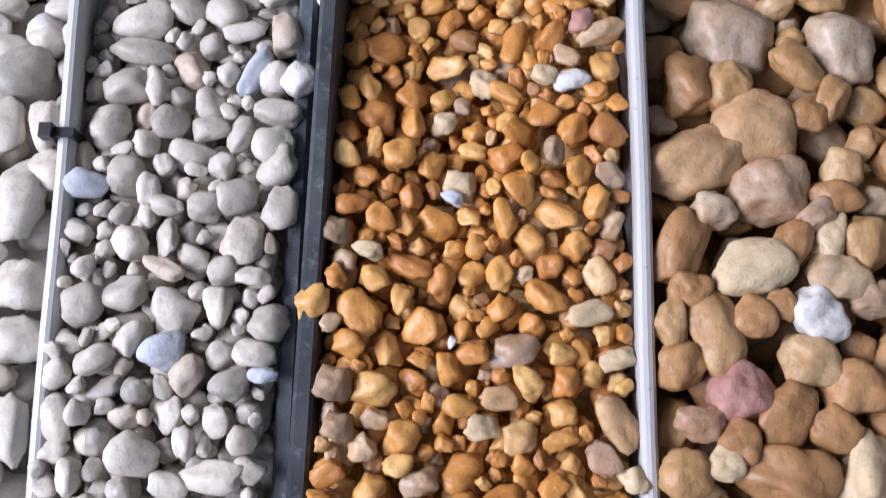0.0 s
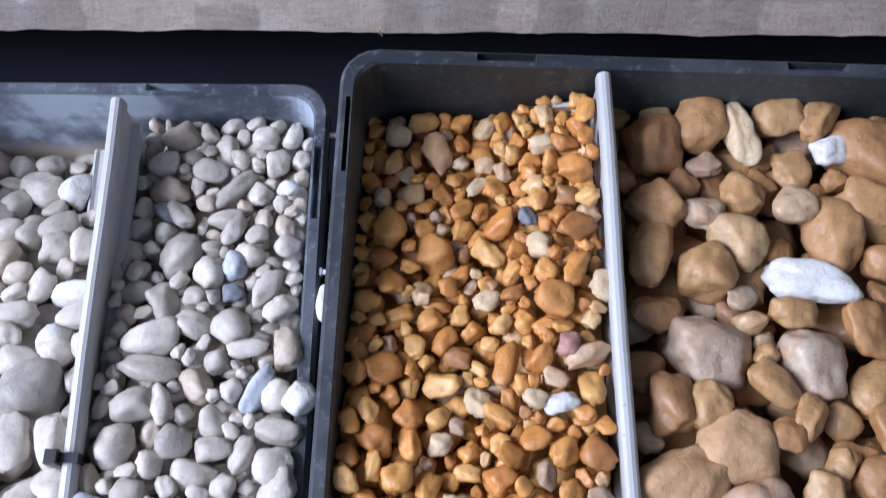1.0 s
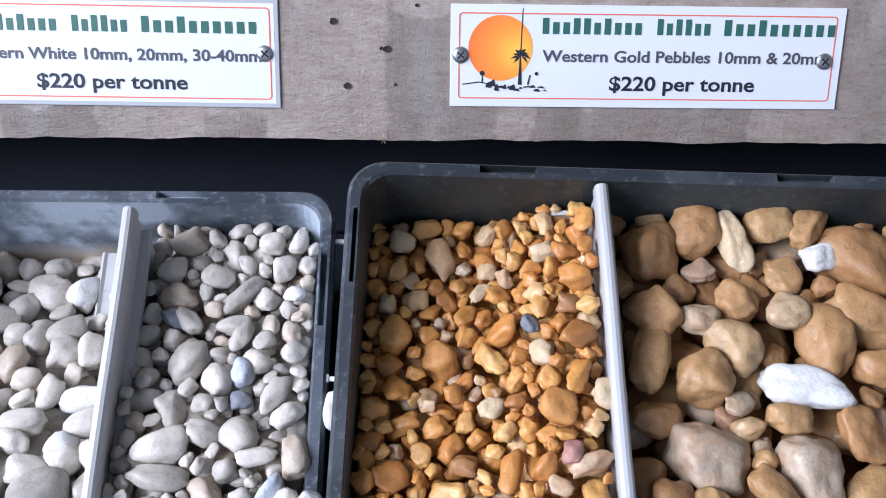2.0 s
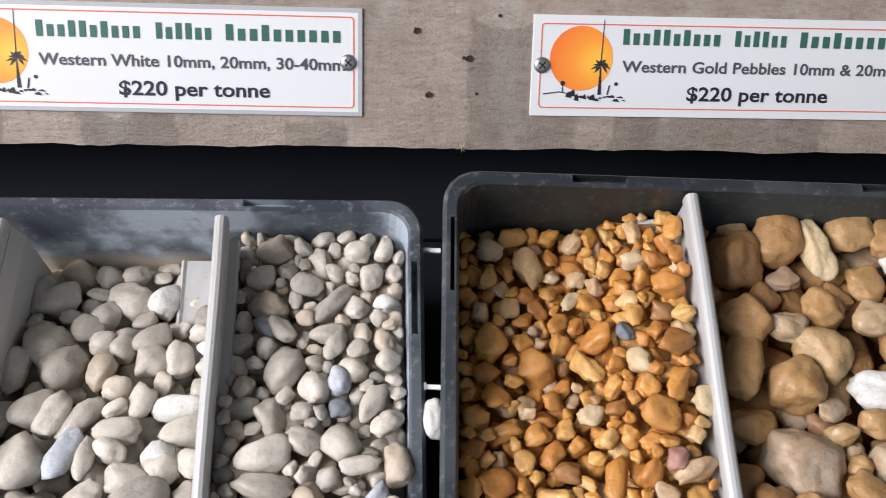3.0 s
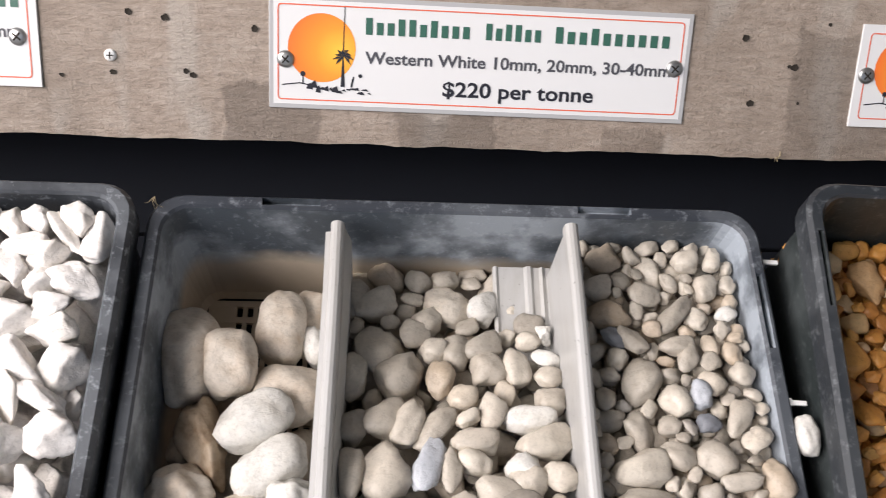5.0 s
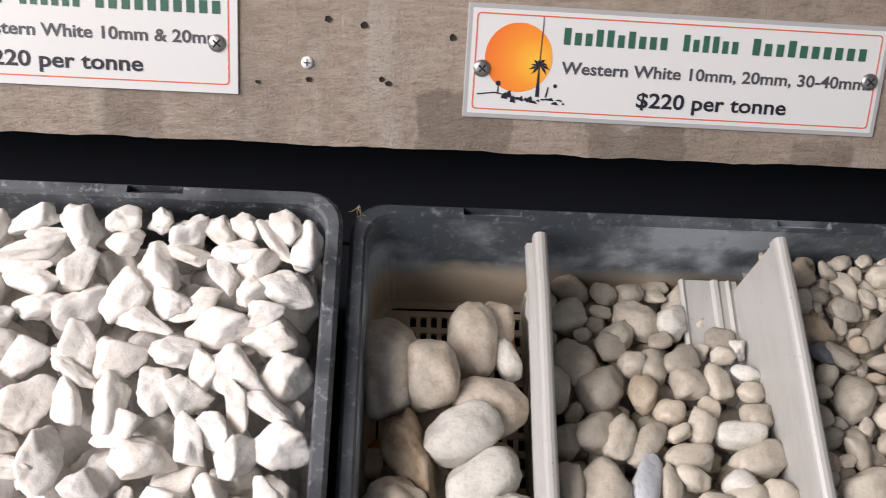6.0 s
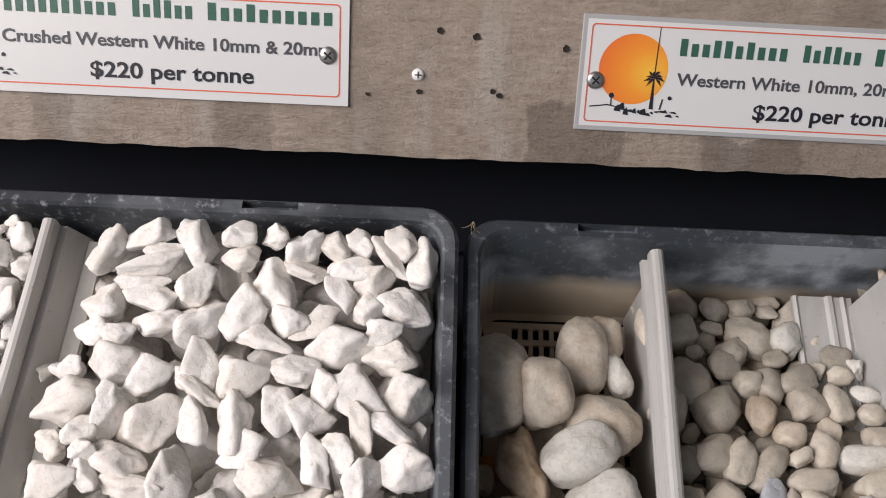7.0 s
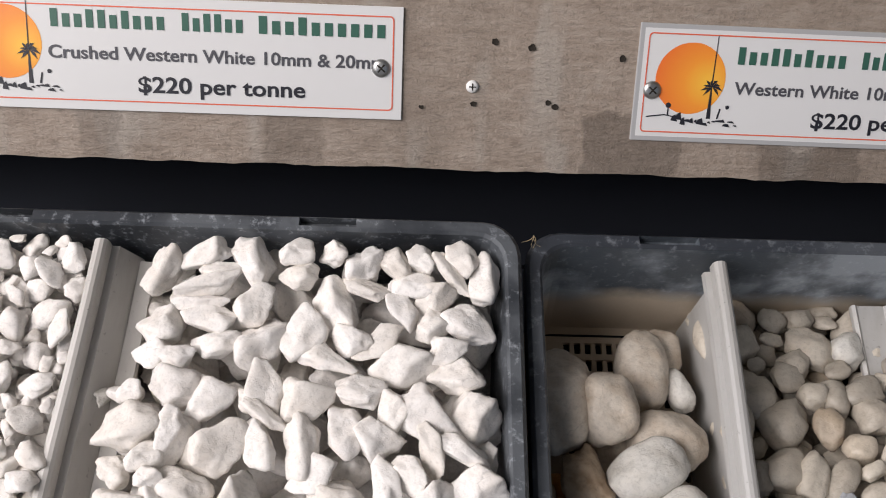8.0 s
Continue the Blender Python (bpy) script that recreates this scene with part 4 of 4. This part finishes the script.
# crushed stone, large and small
bay = Bay(-0.2620, -0.1000, -0.375, 0.004, [(-0.38, 0.018), (-0.1, 0.012), (-0.04, 0.004), (0, 0.007)], 0.021, 6)
under(bay, 0.021)
for row in (
        (-0.2469, -0.0126, 0.0214, 0.0149, 51),
        (-0.2294, -0.0050, 0.0217, 0.0115, 9),
        (-0.2079, -0.0067, 0.0236, 0.0156, -48),
        (-0.1895, -0.0031, 0.0144, 0.0126, 3),
        (-0.1739, -0.0032, 0.0130, 0.0120, 14),
        (-0.1601, -0.0072, 0.0156, 0.0183, 3),
        (-0.1870, -0.0139, 0.0154, 0.0132, 37),
        (-0.2260, -0.0197, 0.0273, 0.0103, 17),
        (-0.2196, -0.0127, 0.0195, 0.0064, -3),
        (-0.2284, -0.0277, 0.0238, 0.0080, 6),
        (-0.2236, -0.0353, 0.0226, 0.0127, 2),
        (-0.2453, -0.0363, 0.0222, 0.0201, -13),
        (-0.2075, -0.0281, 0.0191, 0.0169, 3),
        (-0.2017, -0.0437, 0.0200, 0.0232, 3),
        (-0.2193, -0.0458, 0.0192, 0.0118, 25),
        (-0.2456, -0.0511, 0.0155, 0.0124, 14)):
    bay.place(*row)
for row in (
        (-0.2368, -0.0534, 0.0174, 0.0106, -3),
        (-0.2321, -0.0638, 0.0220, 0.0216, 25),
        (-0.2178, -0.0710, 0.0171, 0.0175, -8),
        (-0.2506, -0.0824, 0.0279, 0.0194, 19),
        (-0.2313, -0.0877, 0.0229, 0.0137, 76),
        (-0.2152, -0.0895, 0.0244, 0.0220, -18),
        (-0.2251, -0.1061, 0.0244, 0.0148, -8),
        (-0.2029, -0.1141, 0.0287, 0.0174, 84),
        (-0.1980, -0.0650, 0.0216, 0.0172, 89),
        (-0.1842, -0.0388, 0.0237, 0.0181, 42),
        (-0.1728, -0.0519, 0.0258, 0.0115, -23),
        (-0.1707, -0.0278, 0.0250, 0.0195, -43),
        (-0.1796, -0.0706, 0.0204, 0.0178, 2),
        (-0.1812, -0.0905, 0.0247, 0.0144, 83),
        (-0.1642, -0.0825, 0.0225, 0.0151, -56),
        (-0.1501, -0.0856, 0.0201, 0.0195, 2)):
    bay.place(*row)
for row in (
        (-0.1972, -0.0764, 0.0242, 0.0070, -32),
        (-0.1960, -0.0899, 0.0189, 0.0119, 88),
        (-0.1403, -0.0532, 0.0288, 0.0185, -3),
        (-0.1196, -0.0576, 0.0211, 0.0157, 2),
        (-0.1520, -0.0441, 0.0241, 0.0123, 41),
        (-0.1313, -0.0775, 0.0274, 0.0181, -43),
        (-0.1116, -0.0754, 0.0218, 0.0213, 2),
        (-0.1155, -0.0915, 0.0239, 0.0095, -23),
        (-0.1103, -0.1053, 0.0232, 0.0195, -18),
        (-0.1436, -0.0266, 0.0241, 0.0115, -68),
        (-0.1290, -0.0220, 0.0195, 0.0143, 14),
        (-0.1295, -0.0339, 0.0181, 0.0154, 94),
        (-0.1146, -0.0358, 0.0215, 0.0160, -50),
        (-0.1173, -0.0053, 0.0160, 0.0147, -14),
        (-0.1081, -0.0130, 0.0216, 0.0159, 74),
        (-0.1220, -0.0123, 0.0228, 0.0081, -60)):
    bay.place(*row)
for row in (
        (-0.1350, -0.0061, 0.0132, 0.0133, 3),
        (-0.1449, -0.0079, 0.0164, 0.0128, -30),
        (-0.1380, -0.0171, 0.0170, 0.0115, -8),
        (-0.1592, -0.0659, 0.0210, 0.0127, -8),
        (-0.1455, -0.0743, 0.0169, 0.0138, 55),
        (-0.1226, -0.0469, 0.0152, 0.0121, 2),
        (-0.1470, -0.1055, 0.0223, 0.0124, -65),
        (-0.1374, -0.1006, 0.0166, 0.0115, -47),
        (-0.1292, -0.0909, 0.0218, 0.0106, -72),
        (-0.1652, -0.1106, 0.0222, 0.0187, 23),
        (-0.1277, -0.1114, 0.0180, 0.0140, 63),
        (-0.1751, -0.1020, 0.0200, 0.0144, 34),
        (-0.2406, -0.0952, 0.0133, 0.0111, 13),
        (-0.2364, -0.1043, 0.0113, 0.0094, 2),
        (-0.2345, -0.1131, 0.0145, 0.0104, -34),
        (-0.2469, -0.1157, 0.0200, 0.0149, 2)):
    bay.place(*row)
for row in (
        (-0.2165, -0.1168, 0.0246, 0.0103, 2),
        (-0.1591, -0.0194, 0.0213, 0.0084, -19),
        (-0.1642, -0.0433, 0.0161, 0.0128, -38)):
    bay.place(*row)
top_up(bay, 800, flat=(0.5, 0.85), long=(1.0, 1.7))
bay.build("crushed angular white stone filling a crate bay", "crushed stone", crushed, WHITE_CRUSHED, tilt=34, piece="stone", lower="gravel")
bay = Bay(-0.3810, -0.2775, -0.375, 0.004, [(-0.38, 0.014), (-0.1, 0.010), (-0.04, 0.004), (0, 0.005)], 0.0128, 7)
under(bay, 0.0128)
top_up(bay, 1200, flat=(0.5, 0.85), long=(1.0, 1.7))
bay.build("finely crushed angular white stone filling a crate bay", "crushed stone", crushed_fine, WHITE_CRUSHED, tilt=34, piece="stone", lower="gravel")


# white cobbles, lying loose on the crate's floor
def cobble(label, x, y, z, length, width, yaw, thick, mat, shape, tip=(0, 0), name="cobble"):
    me = stone_mesh(name, shape, mat, **(WORN if shape < 300 else dict(KNOBBLY, level=4)))
    ob = new(name, me)
    ob.matrix_basis = STAND @ Matrix.LocRotScale((x, y, z), Euler((radians(tip[0]), radians(tip[1]), radians(yaw))), (length * 0.51, width * 0.51, thick * 0.5))
    return tagged(ob, label, name, "cobbles in the crate")


cobble("long tan-stained white cobble lying near the crate wall", -0.0690, -0.0540, -0.039, 0.050, 0.029, 88, 0.032, COBBLE, 201)
cobble("blocky white cobble with a flat grey top", -0.0490, -0.0590, -0.035, 0.0265, 0.033, 8, 0.030, COBBLE, 212, (6, 0))
cobble("rounded white cobble with veins beside the pierced floor", -0.0275, -0.0350, -0.049, 0.039, 0.025, 87, 0.026, COBBLE, 203)
cobble("pale cobble half hidden behind others", -0.0140, -0.0240, -0.058, 0.026, 0.018, 82, 0.018, COBBLE, 204)
cobble("broad wedge-shaped cream cobble", -0.0200, -0.0720, -0.044, 0.036, 0.030, 2, 0.027, COBBLE, 215)
cobble("smooth oval white cobble with two small pits", -0.0345, -0.0885, -0.030, 0.037, 0.025, 28, 0.023, CREAM_STONE, 206)
cobble("rough brown-stained stone among white cobbles", -0.0575, -0.0985, -0.036, 0.046, 0.023, -68, 0.026, COBBLE_TAN, 307)
cobble("smooth oval white cobble lying across others", -0.0255, -0.1100, -0.028, 0.036, 0.024, 27, 0.022, CREAM_STONE, 208)
cobble("broad white cobble with a chipped face", -0.0640, -0.1200, -0.030, 0.033, 0.027, -10, 0.026, COBBLE, 309)
cobble("rough white stone with a broken face", -0.0170, -0.1240, -0.022, 0.024, 0.021, 0, 0.02, CREAM_STONE, 310)
cobble("small pale pebble standing against the divider", -0.0108, -0.0445, -0.050, 0.022, 0.012, -68, 0.014, CREAM_STONE, 211, name="pebble")
cobble("small pale pebble beside the crate wall", -0.0745, -0.0940, -0.062, 0.014, 0.010, 86, 0.012, COBBLE, 212, name="pebble")
cobble("small rust-orange pebble under white cobbles", -0.0680, -0.0860, -0.072, 0.019, 0.013, 2, 0.012, RUST_STONE, 213, name="pebble")
cobble("small rust-orange pebble beside the divider", -0.0085, -0.0300, -0.070, 0.012, 0.010, 2, 0.010, RUST_STONE, 214, name="pebble")
cobble("slim white cobble lying low among others", -0.0420, -0.1290, -0.028, 0.030, 0.014, 21, 0.014, COBBLE, 216)
cobble("low white cobble under the upper ones", -0.0430, -0.0750, -0.068, 0.034, 0.026, 10, 0.026, COBBLE, 217)
cobble("low white cobble under the upper ones", -0.0180, -0.0980, -0.066, 0.032, 0.026, 40, 0.026, COBBLE, 218)
cobble("low white cobble under the upper ones", -0.0480, -0.1120, -0.064, 0.036, 0.028, 70, 0.028, COBBLE, 219)
bay = Bay(-0.0785, -0.0022, -0.372, -0.118, [(-0.38, -0.005), (-0.2, -0.010), (-0.12, -0.03)], 0.031, 5)
bay.h[:] = FLOOR_Z + 0.001
bay.base[:] = FLOOR_Z + 0.0005
bay.fill(most=120, long=(1.1, 1.5))
bay.build("white river cobbles heaped at the front of a crate bay", "cobbles", white, WHITE_PEBBLE, tilt=20, piece="cobble")

# strays
cobble("smooth white pebble wedged between two crates", 0.2085, -0.1005, -0.001, 0.0185, 0.0105, 96, 0.011, CREAM_STONE, 220, name="pebble")
cobble("white pebble resting on the crate's rim", 0.2000, -0.1440, 0.005, 0.0145, 0.0130, 40, 0.011, CREAM_STONE, 221, name="pebble")
cobble("chip of white stone lying on the leaning divider", -0.2640, -0.0660, -0.0080, 0.0150, 0.0080, 62, 0.006, CREAM_STONE, 322, (0, 40), name="pebble")
cobble("small white stone lying on the plastic strip", 0.1020, -0.0400, -0.0385, 0.0100, 0.0090, 80, 0.008, CREAM_STONE, 323, name="pebble")
# ---- price signs ----
def lettering(text, x0, x1, base, cap, mat, parent, weight=0.021):
    """Raised ink letters from x0 to x1 on the sign, standing on the line base."""
    cu = bpy.data.curves.new("lettering", "FONT")
    cu.body, cu.size, cu.extrude, cu.offset, cu.resolution_u = text, 1.0, 0.0, weight, 3
    tmp = new("lettering", cu)
    bpy.context.view_layer.update()
    me = bpy.data.meshes.new_from_object(tmp.evaluated_get(bpy.context.evaluated_depsgraph_get()))
    bpy.data.objects.remove(tmp)
    co = np.array([v.co[:] for v in me.vertices])
    lo, hi = co[:, 0].min(), co[:, 0].max()
    sx, sz = (x1 - x0) / (hi - lo), cap / 0.73
    for v in me.vertices:
        v.co = (x0 + (v.co.x - lo) * sx, -0.00035, base + v.co.y * sz)
    me.materials.clear()
    me.materials.append(mat)
    me.name = "lettering"
    ob = new("lettering", me)
    ob.parent = parent
    return ob


def flat_shape(bm, outline, depth):
    bm.faces.new([bm.verts.new((x, -depth, z)) for x, z in outline])
    return bm


def disc(cx, cz, r, n=40):
    return [(cx + r * math.cos(2 * math.pi * k / n), cz + r * math.sin(2 * math.pi * k / n)) for k in range(n)]


def bar_word(parent, x0, x1, base, cap, pattern):
    """A word as plain bars: t tall, s short."""
    w = (x1 - x0) / len(pattern)
    for k, kind in enumerate(pattern):
        top = cap if kind == "t" else cap * 0.74
        a, b = x0 + (k + 0.16) * w, x0 + (k + 0.78) * w
        part("heading_bar", flat_shape(bmesh.new(), [(a, base), (b, base), (b, base + top), (a, base + top)], 0.00035), INK_GREEN, parent)


def price_sign(label, x0, x1, w0, w1, turn, second, second_x, price_x, screws, grey_edge):
    W, H = x1 - x0, w1 - w0
    ob = thing("price_sign", label, "sign", "price signs", place=FACE @ pose(x0, -0.0012, w0, 0, turn, 0))
    bm = box(bmesh.new(), 0, W, 0.0, 0.0030, 0, H, 0.0004)
    part("panel", bm, SIGN_BACK if grey_edge else SIGN_FACE, ob)
    e = 0.0022 if grey_edge else 0.0002
    part("face_sheet", flat_shape(bmesh.new(), [(e, e), (W - e, e), (W - e, H - e), (e, H - e)], 0.0001), SIGN_FACE, ob, "glossy white laminated sheet")
    # thin border with rounded corners
    i0, r = 0.0042, 0.002
    bm = bmesh.new()
    outer = rounded_ring(i0, W - i0, i0, H - i0, r, 0)
    inner = rounded_ring(i0 + 0.0006, W - i0 - 0.0006, i0 + 0.0006, H - i0 - 0.0006, r - 0.0005, 0)
    vo, vi = [[bm.verts.new((x, -0.0003, z)) for x, z, _ in ring] for ring in (outer, inner)]
    for k in range(len(vo)):
        bm.faces.new((vo[k - 1], vo[k], vi[k], vi[k - 1]))
    part("border", bm, INK_RED, ob, "thin red border line")
    # emblem: a low sun, a palm, a pole and broken ground
    part("emblem_sun", flat_shape(bmesh.new(), disc(0.0258, 0.0300, 0.0166), 0.0002), LOGO_SUN, ob, "orange sun disc")
    bm = bmesh.new()
    flat_shape(bm, [(0.0352, 0.0115), (0.0372, 0.0115), (0.0366, 0.0245), (0.0358, 0.0245)], 0.00035)
    flat_shape(bm, [(0.0359, 0.0245), (0.0365, 0.0245), (0.0369, 0.0500), (0.0365, 0.0500)], 0.00035)
    for k in range(9):
        a = radians(-35 + 250 * k / 8)
        c, s = math.cos(a), math.sin(a)
        ln = 0.0046 + 0.0008 * (k % 2)
        flat_shape(bm, [(0.0362 - s * 0.0005, 0.0262 + c * 0.0005), (0.0362 + c * ln * 0.6 - s * 0.0009, 0.0262 + s * ln * 0.6 + c * 0.0009), (0.0362 + c * ln, 0.0262 + s * ln - 0.0012), (0.0362 + c * ln * 0.5 + s * 0.0004, 0.0262 + s * ln * 0.5 - c * 0.0004)], 0.0004 + k * 0.00001)
    part("emblem_palm", bm, INK_BLACK, ob, "dark palm tree and pole")
    bm = bmesh.new()
    flat_shape(bm, [(0.0065, 0.0118), (0.0150, 0.0130), (0.0215, 0.0118), (0.0215, 0.0113), (0.0150, 0.0124), (0.0065, 0.0112)], 0.00035)
    flat_shape(bm, [(0.0163, 0.0125), (0.0170, 0.0125), (0.0169, 0.0165), (0.0164, 0.0165)], 0.00035)
    flat_shape(bm, disc(0.0166, 0.0172, 0.0013, 12), 0.00036)
    rng = random.Random(5)
    for k in range(15):
        x = 0.0200 + 0.0021 * k
        z = 0.0085 + 0.0025 * rng.random() - 0.00006 * k
        w, h = 0.0008 + 0.0012 * rng.random(), (0.0008 + 0.0028 * rng.random()) * (1 if k < 9 else 0.45)
        flat_shape(bm, [(x - w, z), (x + w, z - 0.0004), (x + 0.4 * w, z + h), (x - 0.6 * w, z + 0.7 * h)], 0.00037 + k * 0.00001)
    flat_shape(bm, [(0.0400, 0.0115), (0.0409, 0.0115), (0.0418, 0.0165), (0.0411, 0.0165)], 0.00036)
    flat_shape(bm, disc(0.0448, 0.0172, 0.0010, 10), 0.00036)
    tagged(part("emblem_ground", bm, INK_BLACK, ob, "dark broken ground line"), kind="stuff")
    # the firm's line as plain bars, then what is sold and its price
    a, b = 0.0462, 0.2000
    for s, e_, pat in ((0.0, 0.345, "tssttstsss"), (0.385, 0.575, "tsttss"), (0.61, 1.0, "tsstssssss")):
        bar_word(ob, a + (b - a) * s, a + (b - a) * e_, 0.0374, 0.0080, pat)
    lettering(second, *second_x, 0.0235, 0.0060, INK_GREY, ob)
    lettering("$220 per tonne", *price_x, 0.0090, 0.0075, INK_BLACK, ob)
    for sx, sz, bright in screws:
        screw(FACE @ pose(sx, -0.0013, sz), bright)
    return ob


def screw(place, bright=False, r=0.0043):
    """A flat cross-head screw, its head a shallow dome; near-black bars paint the cross's shade."""
    ob = thing("screw", "bright white-capped cross-head screw" if bright else "dull steel cross-head screw holding a sign", "screw", "screws in the board", place=place)
    bm = bmesh.new()
    prof = [(0.0, -0.0016), (0.55 * r, -0.0015), (0.85 * r, -0.0011), (r, -0.0003), (r, 0.0004)]
    n = 24
    rings = [[bm.verts.new((rr * math.cos(2 * math.pi * k / n), y, rr * math.sin(2 * math.pi * k / n))) for k in range(n)] if rr else [bm.verts.new((0, y, 0))] for rr, y in prof]
    for k in range(n):
        bm.faces.new((rings[0][0], rings[1][k - 1], rings[1][k]))
        for a, b in zip(rings[1:], rings[2:]):
            bm.faces.new((a[k - 1], b[k - 1], b[k], a[k]))
    part("head", bm, SCREW_GAP_WHITE if bright else STEEL, ob, smooth=True)
    bm = bmesh.new()
    box(bm, -0.55 * r, 0.55 * r, -0.0018, -0.0010, -0.09 * r, 0.09 * r)
    box(bm, -0.09 * r, 0.09 * r, -0.00181, -0.0010, -0.55 * r, 0.55 * r)
    bmesh.ops.rotate(bm, verts=bm.verts, cent=(0, 0, 0), matrix=Euler((0, radians(0 if bright else 40), 0)).to_matrix())
    part("cross_slot", bm, HOLE_SHADE, ob)
    return ob


price_sign("white laminated price sign for river pebbles with grey edge", -0.0367, 0.1733, 0.0175, 0.0722, 0.3,
           "Western White 10mm, 20mm, 30-40mm", (0.0470, 0.2010), (0.0860, 0.1625), [(-0.0284, 0.0414, False), (0.1662, 0.0440, False)], True)
price_sign("white laminated price sign for golden pebbles", 0.2612, 0.4650, 0.0181, 0.0700, 0.0,
           "Western Gold Pebbles 10mm & 20mm", (0.0474, 0.1965), (0.0830, 0.1595), [(0.2665, 0.0444, False), (0.4562, 0.0430, False)], False)
price_sign("white laminated price sign for crushed stone", -0.3530, -0.1460, 0.0232, 0.0748, 0.0,
           "Crushed Western White 10mm & 20mm", (0.0450, 0.1990), (0.0850, 0.1620), [(-0.3450, 0.0480, False), (-0.1559, 0.0470, False)], False)
screw(FACE @ pose(-0.1131, 0, 0.0399), True, 0.0030)


# ---- small things ----
def nail_hole(x, z, r):
    """An old nail hole: a torn-edged disc on the face, near-black for the shade inside."""
    bm = bmesh.new()
    rng = random.Random(int(x * 9000))
    n = 14
    edge = [r * (0.75 + 0.5 * rng.random()) for _ in range(n)]
    rim = [bm.verts.new((edge[k] * math.cos(2 * math.pi * k / n) * 1.15, -0.0006, edge[k] * math.sin(2 * math.pi * k / n))) for k in range(n)]
    low = [bm.verts.new((0.45 * edge[k] * math.cos(2 * math.pi * k / n), -0.0003, 0.45 * edge[k] * math.sin(2 * math.pi * k / n))) for k in range(n)]
    for k in range(n):
        bm.faces.new((rim[k - 1], rim[k], low[k], low[k - 1]))
    bm.faces.new(low)
    solid("nail_hole", bm, HOLE_SHADE, "old dark nail hole in the weathered board", "hole", group="nail holes", place=FACE @ pose(x, 0, z))


for x, z, r in ((-0.0861, 0.0588, 0.0016), (-0.0768, 0.0335, 0.0013), (-0.0737, 0.0317, 0.0014), (-0.1123, 0.0320, 0.0013), (-0.0436, 0.0553, 0.0015), (0.2013, 0.0605, 0.0016),
                (0.2285, 0.0470, 0.0017), (0.2258, 0.0473, 0.0009), (0.2079, 0.0282, 0.0017), (-0.1035, 0.0608, 0.0015), (-0.1369, 0.0296, 0.0010), (0.2330, 0.0290, 0.0008), (0.2440, 0.0690, 0.0009)):
    nail_hole(x, z, r)


def cable_tie(place, mat, label, half_x, half_z, width, head):
    """A tie drawn tight round an edge: a flat band loop and its square head."""
    ob = thing("cable_tie", label, "cable tie", place=place)
    bm = bmesh.new()
    ring = [(half_x, half_z), (-half_x, half_z), (-half_x, -half_z), (half_x, -half_z)]
    th = 0.0009
    rows = []
    for a, u in ring:
        sa, su = math.copysign(th, a), math.copysign(th, u)
        rows.append([bm.verts.new(v) for v in ((a, -width, u), (a, width, u), (a + sa, width, u + su), (a + sa, -width, u + su))])
    for k in range(4):
        for j in range(4):
            bm.faces.new((rows[k - 1][j - 1], rows[k - 1][j], rows[k][j], rows[k][j - 1]))
    part("band", bm, mat, ob)
    part("head", box(bmesh.new(), -half_x - head, -half_x + head * 0.6, -width * 1.5, width * 1.5, half_z - head * 0.4, half_z + head * 1.1, 0.0004), mat, ob)
    return ob


cable_tie(pose(0.1105, -0.1690, 0.0040), TIE_BLACK, "black cable tie drawn round the divider's top edge", 0.0042, 0.0055, 0.0020, 0.0032)


# White bars stand in for light showing deep in the gap between crates.
def gap_light(place, length):
    bm = box(bmesh.new(), -length / 2, length / 2, -0.0011, 0.0011, -0.0008, 0.0008, 0.0003)
    box(bm, -length / 2 - 0.002, -length / 2, -0.0018, 0.0018, -0.0014, 0.0014, 0.0003)
    solid("cable_tie", bm, SCREW_GAP_WHITE, "white bar standing in for light in the gap between two crates", "cable tie", group="ties between crates", place=place)


gap_light(pose(0.2075, -0.0130, -0.0060, 0, 0, -3), 0.0115)
gap_light(pose(0.2085, -0.0850, -0.0030, 0, 0, -3), 0.0070)


def grass_wisp(place, label, seed):
    """A few dry strands caught on an edge."""
    cu = bpy.data.curves.new("wisp", "CURVE")
    cu.dimensions, cu.bevel_depth, cu.bevel_resolution = "3D", 0.00012, 1
    rng = random.Random(seed)
    for _ in range(4):
        sp = cu.splines.new("POLY")
        sp.points.add(6)
        a, bend = rng.uniform(-0.6, 0.6), rng.uniform(-0.5, 0.5)
        for k, p in enumerate(sp.points):
            f = k / 6 * 0.006
            p.co = (math.sin(a + bend * k / 3) * f, -0.001 - 0.002 * math.sin(k * 0.9), -math.cos(a + bend * k / 3) * f, 1)
    tmp = new("wisp", cu)
    bpy.context.view_layer.update()
    me = bpy.data.meshes.new_from_object(tmp.evaluated_get(bpy.context.evaluated_depsgraph_get()))
    bpy.data.objects.remove(tmp)
    me.materials.clear()
    me.materials.append(DRY_GRASS)
    ob = new("grass_wisp", me)
    ob.matrix_basis = STAND @ place
    tagged(ob, label, "dry grass", kind="stuff")


DRY_GRASS = simple("dry_grass", (0.42, 0.34, 0.2), 0.7)
grass_wisp(FACE @ pose(0.2270, -0.0004, 0.004), "dry grass wisp caught at the board's lower edge", 3)
grass_wisp(pose(-0.0850, 0.0090, 0.0030, -60), "dry grass wisp caught on the crate's corner", 8)
